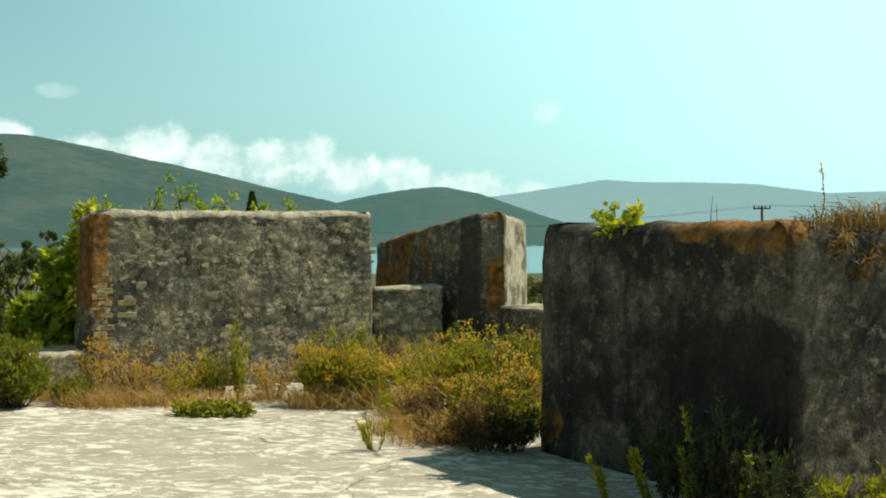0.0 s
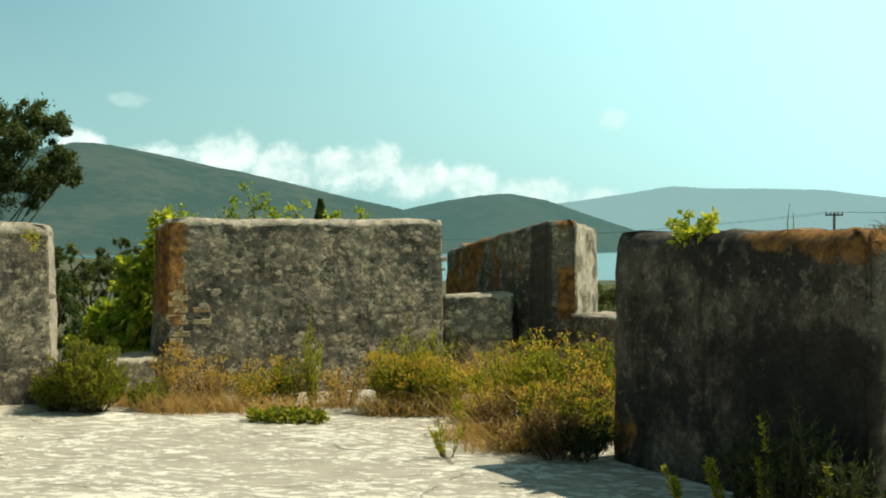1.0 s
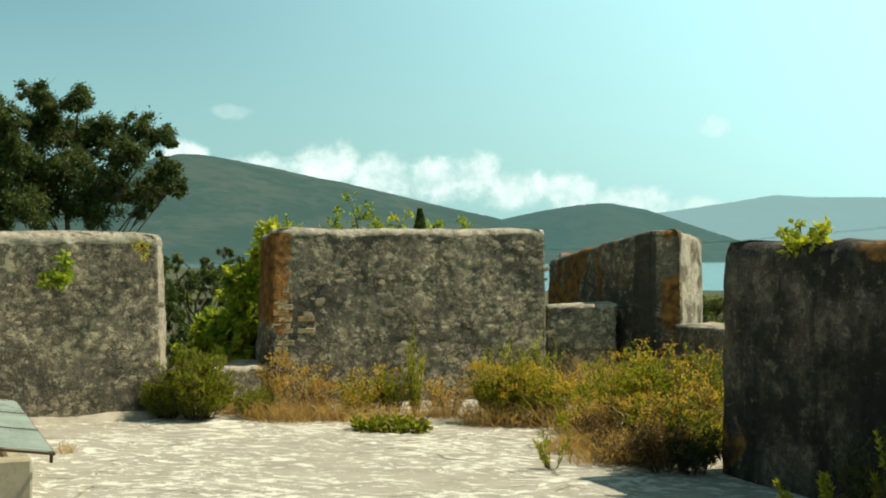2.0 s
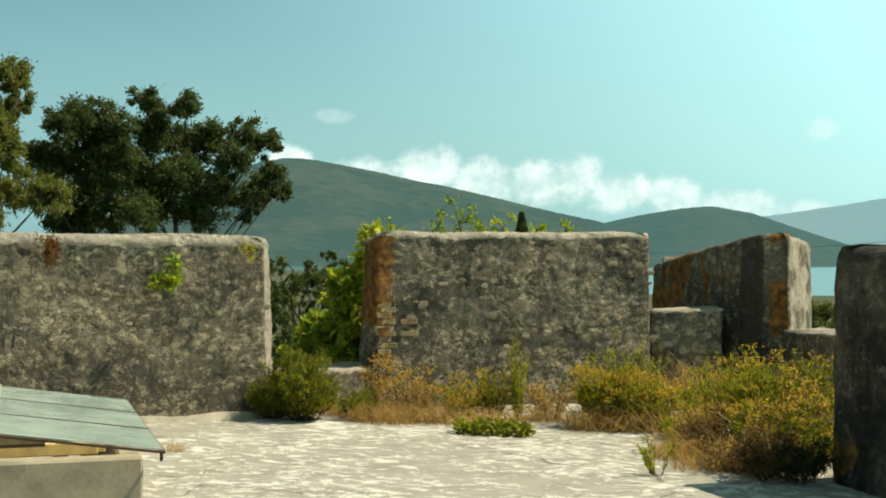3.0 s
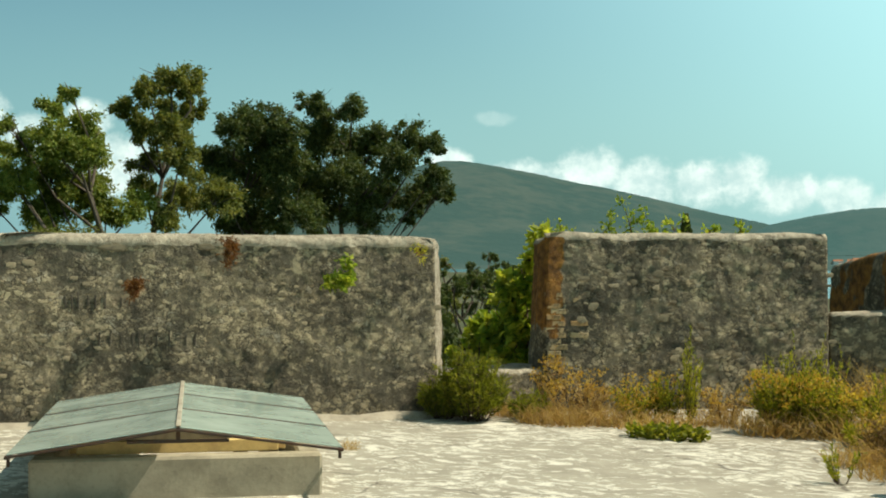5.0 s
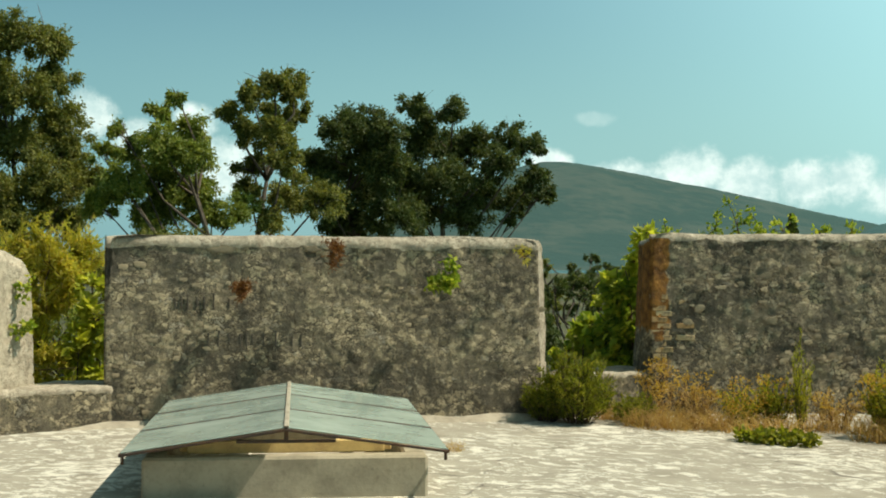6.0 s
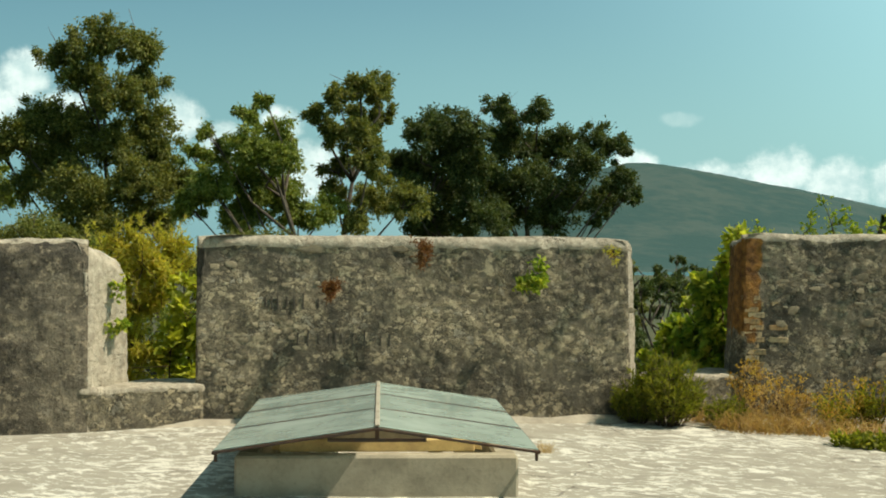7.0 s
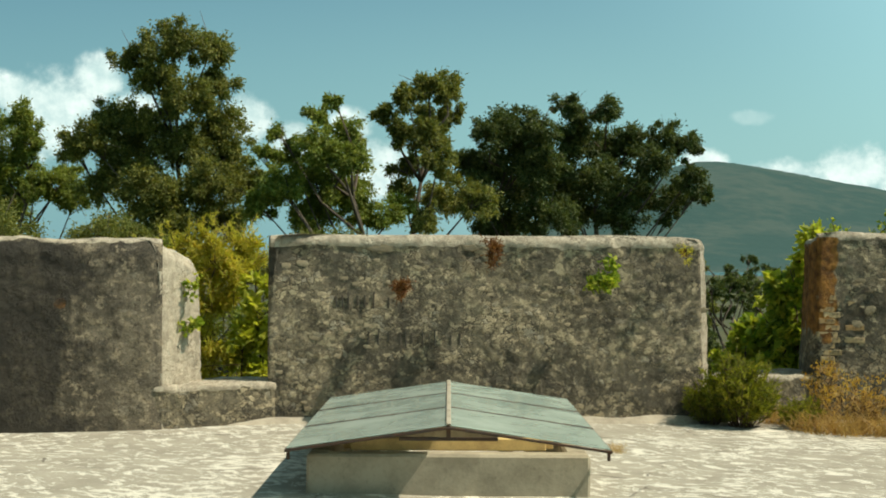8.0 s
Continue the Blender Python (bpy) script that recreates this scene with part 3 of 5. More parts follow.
merlon_b = masonry_block("wall_merlon_b", [(-4.33, 10.33), (-4.12, 10.15), (-1.42, 11.98), (-1.66, 12.76), (-4.73, 11.15)], (1.86, 1.91, 1.92, 1.90, 1.86), WALL, (F, F, M, K, M), rust=rust_b, cap=0.055, seed=4.1, relief=0.015)
tagged(merlon_b, "grey rubble merlon with brick quoins and an orange lichen stripe", "merlon", kind="structure")
# reveal of pale plaster, its colour raised further to look sunlit
merlon_d = masonry_block("wall_merlon_d", [(-10.95, 2.58), (-8.58, 5.39), (-8.80, 6.13), (-11.81, 3.41)], (1.81, 1.80, 1.58, 1.76), WALL_GREY, (F, F, K, K), rust=spots([(-9.20, 4.66, 1.2, .1)]), cap=0.03, stain_shade=lambda x, y, z, h: smooth(-8.6, -9.4, x + 0.3 * noise.noise((x * 2, y * 2, z * 2))) * smooth(1.87, 1.7, z) * 0.95, pale=lambda x, y, z, h: smooth(5.385, 5.43, y) * (1.0 + 0.35 * noise.noise((x * 5, y * 5, z * 2.5))), seed=7.7, round_edge=0.16, plaster=0.75)
tagged(merlon_d, "dark plastered merlon, darker towards the left, with a rounded shoulder and a pale reveal painted brighter", "merlon", kind="structure")
# shade is painted on the left face, deepening downwards and to the right
merlon_c = masonry_block("wall_merlon_c", [(0.66, 7.30), (2.22, 5.00), (3.72, 6.00), (2.20, 8.35)], (1.71, 1.69, 1.66, 1.72), WALL_SHADED, (F, F, K, M), rust=rust_c, cap=0.0, seed=11.2, round_edge=0.12, plaster=0.8, inset=0.03, relief=0.026, wear=1.25, stain_shade=lambda x, y, z, h: (0.42 + 0.45 * smooth(1.1, 1.8, x)) * smooth(2.46, 2.24, x) * smooth(1.6, 0.8, z))
tagged(merlon_c, "plastered merlon block with shade painted into its colour, orange lichen rim", "merlon", kind="structure")
# dark front band is painted shade; the pale right reveal is lightened for sun
pier_e = masonry_block("wall_pier", [(-1.92, 14.53), (-0.59, 12.67), (-0.34, 12.49), (0.06, 12.50), (0.25, 13.84), (-0.48, 14.87), (-1.72, 15.12)], (1.56, 1.87, 1.90, 1.92, 1.84, 1.76, 1.6), WALL, (F, F, F, F, K, K, K), rust=rust_e, cap=0.0, stain_shade=lambda x, y, z, h: 0.8 * smooth(-0.60, -0.52, x) * smooth(-0.21, -0.27, x), pale=lambda x, y, z, h: smooth(0.058, 0.087, x) * (0.5 + 0.6 * noise.noise((x * 4, y * 4, z * 4))), seed=15.0, inset=0.04, plaster=0.85)
tagged(pier_e, "rust-stained pier with a slanting cheek beside a loophole", "pier", kind="structure")
for name, poly, top, label, seed, cap in (
    ("wall_sill_da", [(-8.68, 5.33), (-8.12, 6.42), (-8.58, 7.14), (-8.90, 6.16)], (0.40, 0.39, 0.39, 0.40), "low rubble sill with a pale worn mortar top", 21.0, 0.05),
    ("wall_sill_ab", [(-4.90, 9.31), (-4.13, 10.22), (-4.56, 11.06), (-5.23, 10.15)], (0.43, 0.44, 0.44, 0.43), "low rubble sill between two merlons, worn on top", 24.0, 0.03),
    ("wall_parapet_low", [(-1.50, 12.12), (-0.70, 12.50), (-0.84, 13.11), (-1.60, 12.77)], (1.03, 1.05, 1.05, 1.03), "low rubble parapet with a pale mortar top", 27.0, 0.02),
    ("wall_sill_ec", [(-0.05, 12.43), (1.21, 9.62), (1.60, 10.24), (0.31, 13.12)], (0.82, 0.88, 0.88, 0.82), "low dark sill between the pier and the block", 30.0, 0.02),
):
    side = [0.03, 0.06, 0.16, 0.06]
    ob = masonry_block(name, poly, top, WALL, side, inset=0.01, cap=cap, seed=seed, round_edge=0.04)
    tagged(ob, label, "sill", kind="structure")

# plain parapets that close the terrace out of view
for name, a, b in (("wall_back", (-12.0, -6.95), (7.0, -6.95)), ("wall_right", (6.95, -6.6), (6.95, 5.4)), ("wall_left", (-11.9, -6.6), (-11.3, 2.7)), ("wall_right_far", (3.8, 7.05), (6.7, 5.5))):
    dx, dy = b[0] - a[0], b[1] - a[1]
    length = math.hypot(dx, dy)
    m = pose((a[0] + b[0]) / 2, (a[1] + b[1]) / 2, 0.9, 0, 0, math.degrees(math.atan2(dy, dx)))
    tagged(part(name, box((length, 0.5, 1.9), m, 0.04), CONCRETE), "plain grey parapet wall", "wall", kind="structure")


def fillet(name, a, b, depth, height, label):
    """A band of mortar at the foot of a wall, sloping to the floor."""
    a, b = Vector((*a, 0)), Vector((*b, 0))
    d = (b - a).normalized()
    out = Vector((d.y, -d.x, 0))
    n = round((b - a).length / 0.06)
    verts, faces = [], []
    for i in range(n + 1):
        p = a + d * (b - a).length * i / n
        w = depth * (1 + 0.35 * noise.noise((p.x * 1.7, p.y * 1.7, 0)) + 0.15 * noise.noise((p.x * 8, p.y * 8, 0)))
        h = height * (1 + 0.4 * noise.noise((p.x * 2.4, p.y * 2.4, 5)))
        verts += [p - out * 0.15 + Vector((0, 0, h)), p + out * 0.03 + Vector((0, 0, h * 0.9)), p + out * w * 0.6 + Vector((0, 0, h * 0.35)), p + out * w + Vector((0, 0, -0.03))]
    for i in range(n):
        for k in range(3):
            faces.append((4 * i + k, 4 * i + k + 1, 4 * i + k + 5, 4 * i + k + 4))
    tagged(mesh_object(name, verts, faces, RENDER_PALE), label, "trim", kind="structure")


fillet("trim_a", (-8.22, 6.34), (-4.79, 9.46), 0.16, 0.06, "sloping mortar band along the foot of a wall")
fillet("trim_d", (-10.95, 2.58), (-8.22, 6.34), 0.17, 0.06, "sloping mortar band along the foot of a wall")


def skylight():
    """Low glazed skylight on a concrete kerb: two slopes of three panes each."""
    root = thing("skylight", -5.275, 5.485, 0.0, "low gabled skylight with dusty green glass on a concrete kerb", "skylight", rz=37.5)
    w, d, ez, rz_ = 1.08, 1.575, 0.35, 0.505
    kw, kd, kh, t = 0.97, 1.355, 0.275, 0.16
    for name, sx, sy, x, y in (("kerb_front", 2 * kw, t, 0, -kd + t / 2), ("kerb_back", 2 * kw, t, 0, kd - t / 2), ("kerb_side", t, 2 * kd - 2 * t - 0.004, -kw + t / 2, 0), ("kerb_side", t, 2 * kd - 2 * t - 0.004, kw - t / 2, 0)):
        part(name, box((sx, sy, kh + 0.04), pose(x, y, kh / 2 - 0.02), 0.018), CONCRETE, root)
    for name, sx, sy, x, y in (("timber_rail", 1.36, 0.07, 0, -kd + 0.21), ("timber_rail", 1.36, 0.07, 0, kd - 0.21), ("timber_rail", 0.07, 2.2, -0.70, 0), ("timber_rail", 0.07, 2.2, 0.70, 0)):
        part(name, box((sx, sy, 0.085), pose(x, y, kh + 0.0445), 0.006), TIMBER, root, "weathered yellow timber rail")
    for s in (-1, 1):
        for k in range(3):
            y0, y1 = -d + 2 * d * k / 3 + 0.006, -d + 2 * d * (k + 1) / 3 - 0.006
            a, b = (0.012 * s, y0, rz_), (w * s, y0, ez)
            c, e = (w * s, y1, ez), (0.012 * s, y1, rz_)
            corners = (a, b, c, e) if s > 0 else (b, a, e, c)
            part("pane", slab(*corners, 0.008, 0.002), GLASS, root).visible_shadow = s < 0
        for k in range(4):
            y = -d + 2 * d * k / 3
            wide = 0.022 if k in (1, 2) else 0.03
            lift = 0.006 if k in (1, 2) else -0.012
            a, b = (0.0, y - wide / 2, rz_ + lift), (w * s, y - wide / 2, ez + lift)
            c, e = (w * s, y + wide / 2, ez + lift), (0.0, y + wide / 2, rz_ + lift)
            part("glazing_bar", slab(*((a, b, c, e) if s > 0 else (b, a, e, c)), 0.016, 0.002), RUSTY_STEEL, root, "dark rusty steel glazing bar")
        eave = part("eave_bar", box((0.025, 2 * d, 0.022), pose(w * s, 0, ez - 0.022), 0.003), RUSTY_STEEL, root)
        for y in (-d + 0.02, d - 0.02):
            part("eave_bracket", box((0.02, 0.03, 0.06), pose((w - 0.012) * s, y, ez - 0.05), 0.003), RUSTY_STEEL, eave)
    part("ridge_cap", box((0.034, 2 * d, 0.012), pose(0, 0, rz_ + 0.007), 0.004), RENDER_PALE, root, "pale mortar-stained ridge strip")
    for y in (-d + 0.03, d - 0.03):
        tie = part("tie_bar", box((0.66, 0.03, 0.022), pose(0, y, ez + 0.058), 0.003), RUSTY_STEEL, root)
        part("king_post", box((0.028, 0.028, 0.085), pose(0, y, ez + 0.105), 0.003), RUSTY_STEEL, tie)
    return root


skylight()


# ---- ground, lake, hills ----
STAND = (0.90, -2.59)              # the middle of the terrace, from which bearings are taken


def polar(az, r, z):
    a = radians(az)
    return Vector((STAND[0] - math.sin(a) * r, STAND[1] + math.cos(a) * r, z))


def build_ground():
    radii = [0.0, 9, 14, 20, 30, 45, 70, 110, 160, 230, 290, 335, 380, 480, 650, 850, 1060, 1360, 1900, 2200, 3000, 4900]
    steps, verts, faces = 96, [], []
    for r in radii:
        for k in range(steps):
            az = 360 * k / steps
            a = (az + 180) % 360 - 180
            near = 298 if a < 14.2 else (298 + (a - 14.2) * 80 if a < 24 else 1082)
            lake = smooth(near, near * 1.25, r) * smooth(2150, 1900, r) * smooth(-120, -95, a) * smooth(48, 38, a)
            z = -5.0 - 0.9 * smooth(60, 220, r) - 2.5 * lake + 0.35 * noise.noise((r * math.cos(radians(az)) * 0.05, r * math.sin(radians(az)) * 0.05, 0)) * smooth(8, 20, r)
            verts.append(polar(az, r, z))
    for i in range(len(radii) - 1):
        for k in range(steps):
            k2 = (k + 1) % steps
            faces.append((i * steps + k, i * steps + k2, (i + 1) * steps + k2, (i + 1) * steps + k))
    tagged(mesh_object("ground", verts, faces, EARTH), "scrubby dry lowland around the fort", "ground", kind="structure")
    bm = bmesh.new()
    bmesh.ops.create_circle(bm, cap_ends=True, segments=64, radius=2300)
    bmesh.ops.translate(bm, verts=bm.verts[:], vec=(0, 0, -6.45))
    tagged(part("water", bm, WATER), "calm pale turquoise lagoon beyond the fort", "water", kind="structure")


build_ground()


def hills(name, crest, distance, depth, mat, label, seed):
    """A range of hills: a crest given as (azimuth, elevation) turning points, with slopes to both sides."""
    azs = np.arange(crest[0][0], crest[-1][0] + 0.01, 0.14)
    els = np.interp(azs, [c[0] for c in crest], [c[1] for c in crest])
    kern = np.array([1, 2, 3, 2, 1]) / 9.0
    els = np.convolve(np.pad(els, 2, mode="edge"), kern, mode="valid")
    rows, verts, faces = 22, [], []
    for i, (az, el) in enumerate(zip(azs, els)):
        h = distance * math.tan(radians(el)) + 6.5
        for j in range(rows):
            t = j / (rows - 1) * 1.3
            r = distance - depth * (1 - t)
            prof = smooth(0, 1, t) if t <= 1 else 1 - (t - 1)
            n = noise.fractal((az * 0.30 + seed, t * 2.0, seed), 1.0, 2.0, 5)
            z = -6.5 + h * max(0.0, prof * (1 + 0.10 * n * (1 - abs(2 * min(t, 1) - 1))))
            if 0.9 < t < 1.1:
                z += h * 0.006 * noise.noise((az * 3.0, seed, 0)) + 1.2 * noise.noise((az * 9.0, seed, 2))
            verts.append(polar(az, r, z))
    for i in range(len(azs) - 1):
        for j in range(rows - 1):
            faces.append((i * rows + j, i * rows + j + 1, (i + 1) * rows + j + 1, (i + 1) * rows + j))
    return tagged(mesh_object(name, verts, faces, mat), label, "hill", kind="structure")


hills("backdrop_hill", [(7.3, 0.07), (10.2, 0.96), (12.0, 1.75), (13.3, 2.03), (14.9, 2.39), (17.5, 3.02), (20.1, 3.54), (22.6, 4.06), (24.2, 4.36), (25.4, 4.54), (26.3, 4.57), (27.8, 4.26), (31.3, 2.61), (35.5, 1.10), (48.1, 0.34), (63.5, 0.14)], 3000, 1400, HILL_NEAR, "dark scrub-covered mountain with haze painted in", 3.0)
hills("backdrop_hump", [(-0.2, 0.27), (2.3, 1.07), (3.7, 1.55), (5.4, 2.16), (7.2, 2.49), (8.6, 2.38), (10.2, 2.13), (11.9, 1.77), (13.7, 0.82), (15.8, 0.07)], 2500, 500, HILL_MID, "rounded wooded hill across the water, haze painted in", 9.0)
hills("backdrop_ridge", [(-44.5, 0.82), (-26.0, 1.51), (-15.8, 2.20), (-12.6, 2.06), (-9.7, 2.03), (-7.0, 2.44), (-3.8, 2.56), (-1.9, 2.56), (-0.1, 2.71), (2.2, 2.35), (5.0, 1.96), (8.8, 1.37), (12.3, 0.69)], 4300, 1900, HILL_FAR, "distant mountain ridge made pale by painted haze", 14.0)


# ---- trees and plants ----
def crown_leaves(soup, centre, r, count, length, width, rng, droop=0.35, flat=0.85):
    """Leaves gathered in small tufts within one clump of a crown."""
    tufts = max(6, count // 150)
    d = rng.normal(size=(tufts, 3))
    d /= np.linalg.norm(d, axis=1, keepdims=True)
    hubs = np.array(centre) + d * (r * rng.uniform(0.25, 1.0, (tufts, 1))) * np.array([1, 1, flat])
    pick = rng.integers(0, tufts, count)
    size = rng.uniform(0.6, 1.35, (tufts, 1))
    at = hubs[pick] + rng.normal(size=(count, 3)) * r * 0.135 * size[pick] * np.array([1.0, 1.0, 0.9])
    way = (at - np.array(centre)) / r * 0.6 + rng.normal(size=(count, 3)) * 0.55 + np.array([0, 0, -droop])
    soup.leaves(at, way, length * rng.uniform(0.6, 1.3, count), width * rng.uniform(0.7, 1.2, count), rng)


def tree(name, az, distance, clumps, leaf, label, seed, count=4600, length=0.14, width=0.066, trunk=0.26, lean=0.0, ground=-5.6, group=""):
    """A tall tree whose crown is many clumps, given as (sideways, height, radius) from its trunk, in metres."""
    rng = np.random.default_rng(seed)
    base = polar(az, distance, ground)
    right = Vector((math.cos(radians(az)), math.sin(radians(az)), 0))
    away = Vector((-math.sin(radians(az)), math.cos(radians(az)), 0))
    root = thing(name, *base, label, "tree", group)
    wood, leaves = Soup(), Soup()
    top = max(c[1] for c in clumps)
    stem = [base + Vector((0, 0, -0.3))]
    heights = np.linspace(0, (top - ground) * 0.86, 9)[1:]
    for k, h in enumerate(heights):
        stem.append(base + right * (lean * h / 10 + 0.25 * float(rng.normal())) + away * 0.2 * float(rng.normal()) + Vector((0, 0, h)))
    wood.tube(stem, [trunk * (1 - 0.86 * i / (len(stem) - 1)) for i in range(len(stem))], 9)
    for x, z, r in clumps:
        off = float(rng.uniform(-1, 1)) * max(1.0, 1.6 - abs(x) * 0.2)
        c = base + right * x + away * off
        c.z = z
        r = r * 1.15
        n = int(count * (r / 0.9) ** 2)
        crown_leaves(leaves, c, r, n, length, width, rng)
        # the limb that carries the clump
        level = min(max(z - 1.2 - abs(x) * 0.9, ground + 2.5), top - 1.0)
        i = min(range(len(stem)), key=lambda q: abs(stem[q].z - level))
        s = stem[i]
        bend = (s + c) / 2 + Vector((0, 0, -0.25 + 0.3 * float(rng.normal()))) + right * 0.2 * float(rng.normal())
        wood.tube([s, bend, c], [0.065, 0.042, 0.014], 5)
        for _ in range(4):
            tip = c + Vector(rng.normal(size=3).tolist()) * r * 0.55
            wood.tube([bend * 0.3 + c * 0.7, (c + tip) / 2, tip], [0.022, 0.014, 0.006], 4)
    keep_world(wood.make("trunk", BARK, True), root, "pale peeling trunk and limbs")
    keep_world(leaves.make("crown", leaf), root)
    return root


TREES_AT = [
    ('eucalyptus', 49.5, 47, [(-0.3, 9.40, 0.83), (1.1, 9.30, 0.75), (-1.6, 8.95, 0.71), (-0.9, 8.15, 0.75), (1.3, 8.25, 0.71), (0.2, 7.45, 0.83), (-2.4, 6.75, 0.87), (-1.1, 6.45, 0.94), (1.4, 6.65, 0.87), (-3.1, 5.85, 0.83), (-3.8, 5.65, 0.54), (-1.7, 5.35, 0.94), (0.0, 5.75, 0.94), (1.8, 5.65, 0.83), (-2.6, 4.45, 0.79), (-0.9, 4.15, 1.04), (1.0, 4.45, 1.0), (2.2, 4.65, 0.75), (-0.4, 3.15, 1.14), (1.6, 3.25, 0.94)], 'mid', 201),
    ('eucalyptus', 56.05, 52, [(-0.2, 6.95, 0.7), (0.2, 6.25, 0.61), (-0.3, 5.45, 0.8), (0.4, 4.45, 0.7), (-0.6, 3.65, 0.94), (-1.7, 6.65, 1.17), (-1.8, 4.75, 1.4), (1.3, 4.55, 0.61), (1.9, 4.05, 0.7), (1.7, 5.05, 0.51)], 'light', 202),
    ('eucalyptus', 41.15, 42, [(-1.7, 6.45, 0.45), (-1.1, 6.85, 0.34), (-0.7, 5.85, 0.64), (-1.5, 5.35, 0.72), (-0.5, 4.95, 0.64), (-1.8, 4.35, 0.75), (-0.9, 3.85, 0.83), (0.0, 3.25, 0.64), (-2.6, 5.15, 0.53), (-2.9, 4.15, 0.75), (0.9, 3.25, 0.57), (-2.0, 3.15, 0.83), (-2.9, 5.85, 0.38), (-3.4, 5.05, 0.41), (-3.7, 3.65, 0.68)], 'light', 203),
    ('eucalyptus', 38.65, 44, [(0.1, 7.75, 0.62), (0.8, 7.65, 0.58), (-0.6, 7.25, 0.51), (-1.3, 6.65, 0.47), (0.2, 6.85, 0.7), (1.0, 6.85, 0.47), (-0.8, 6.05, 0.55), (0.1, 5.85, 0.66), (-0.7, 5.05, 0.55), (0.5, 5.05, 0.66), (-0.7, 4.15, 0.47), (0.7, 4.05, 0.74), (1.9, 3.85, 0.66), (0.1, 3.25, 0.58)], 'mid', 204),
    ('eucalyptus', 34.85, 49, [(0.0, 7.05, 0.66), (-0.6, 6.55, 0.8), (-1.0, 5.45, 0.88), (0.5, 5.85, 0.97), (1.1, 6.75, 0.75), (0.5, 4.55, 1.06), (-1.1, 4.05, 0.88), (-0.4, 3.25, 0.97), (1.5, 3.25, 0.97), (-1.7, 5.45, 0.57), (1.3, 5.15, 0.88)], 'dark', 205),
    ('eucalyptus', 30.75, 51, [(-1.2, 7.95, 0.59), (0.3, 7.55, 0.59), (-0.8, 6.65, 1.0), (0.7, 6.35, 0.91), (-1.8, 5.05, 1.05), (0.0, 5.05, 1.0), (1.4, 6.75, 0.68), (2.6, 6.65, 0.68), (3.3, 6.25, 0.59), (2.2, 5.65, 0.82), (3.5, 4.95, 0.59), (3.8, 4.35, 0.41), (2.9, 4.25, 0.68), (1.3, 4.45, 0.91), (-0.9, 3.85, 1.0), (0.9, 3.45, 0.82), (2.7, 3.45, 0.45), (-0.8, 7.35, 0.55)], 'dark', 206),
]

for name, az, distance, clumps, leaf, seed in TREES_AT:
    tree(name, az, distance, clumps, {"dark": DARK_LEAF, "mid": EUCALYPT, "light": EUCALYPT_LIGHT}[leaf], {"dark": "dense dark green eucalyptus tree beyond the wall", "mid": "tall olive green eucalyptus tree with open crown", "light": "light green young eucalyptus tree beyond the wall"}[leaf], seed, group="trees behind the fort")


def cypress(az, distance, z0, z1, r):
    rng = np.random.default_rng(5)
    base = polar(az, distance, -5.8)
    root = thing("cypress", *base, "slim dark cypress standing beyond the wall", "tree")
    wood, leaves = Soup(), Soup()
    wood.tube([base, polar(az, distance, z1 - 0.5)], [0.2, 0.03], 7)
    n = 7000
    t = rng.uniform(0, 1, n)
    rad = r * np.sin(np.pi * np.clip(t * 0.8 + 0.18, 0, 1)) * rng.uniform(0.5, 1.0, n)
    ang = rng.uniform(0, 2 * np.pi, n)
    at = np.stack([base.x + rad * np.cos(ang), base.y + rad * np.sin(ang), -4.5 + (z1 + 4.5) * t], 1)
    way = np.stack([np.cos(ang) * 0.35, np.sin(ang) * 0.35, np.ones(n)], 1)
    leaves.leaves(at, way, 0.28 * rng.uniform(0.6, 1.2, n), 0.16, rng)
    keep_world(wood.make("trunk", BARK, True), root)
    keep_world(leaves.make("crown", DARK_LEAF), root)


cypress(15.5, 87, 3.3, 4.75, 1.0)


def round_tree(name, az, distance, top, spread, leaf, label, seed, low=-3.0, length=0.3):
    rng = np.random.default_rng(seed)
    clumps = []
    for _ in range(16):
        h = float(rng.uniform(low, top - 0.4))
        w = spread * math.sqrt(max(0.05, 1 - ((h - (low + top) / 2) / ((top - low) / 2 + 0.2)) ** 2))
        clumps.append((float(rng.uniform(-w, w)), h, spread * float(rng.uniform(0.22, 0.4))))
    clumps.append((0.0, top - spread * 0.3, spread * 0.3))
    return tree(name, az, distance, clumps, leaf, label, seed, 2600, length * 0.5, length * 0.22, 0.16)


round_tree("roundtree", 24.20, 70, 2.2, 1.2, DARK_LEAF, "small dark tree on the lowland", 31)
round_tree("roundtree", 23.20, 64, 1.7, 1.5, DARK_LEAF, "small dark tree on the lowland", 32, -3.5)
round_tree("roundtree", 26.20, 58, 1.9, 0.9, EUCALYPT, "small olive tree close behind the wall", 33, -3.5)
round_tree("roundtree", 28.30, 61, 1.6, 1.4, EUCALYPT, "small olive tree close behind the wall", 36, -3.5)
round_tree("roundtree", 47.50, 35, 2.3, 2.4, EUCALYPT_LIGHT, "leafy green tree close behind the wall", 37, -3.5, 0.22)
round_tree("roundtree", 52.60, 36, 2.9, 2.8, EUCALYPT, "leafy green tree close behind the wall", 38, -3.5, 0.22)
round_tree("roundtree", 42.60, 39, 2.6, 2.4, EUCALYPT, "leafy green tree close behind the wall", 39, -3.5, 0.22)
round_tree("roundtree", 25.20, 52, 1.2, 1.2, DARK_LEAF, "small dark tree on the lowland", 44, -3.5)
round_tree("roundtree", 26.90, 49, 1.6, 1.3, DARK_LEAF, "small dark tree on the lowland", 45, -3.5)
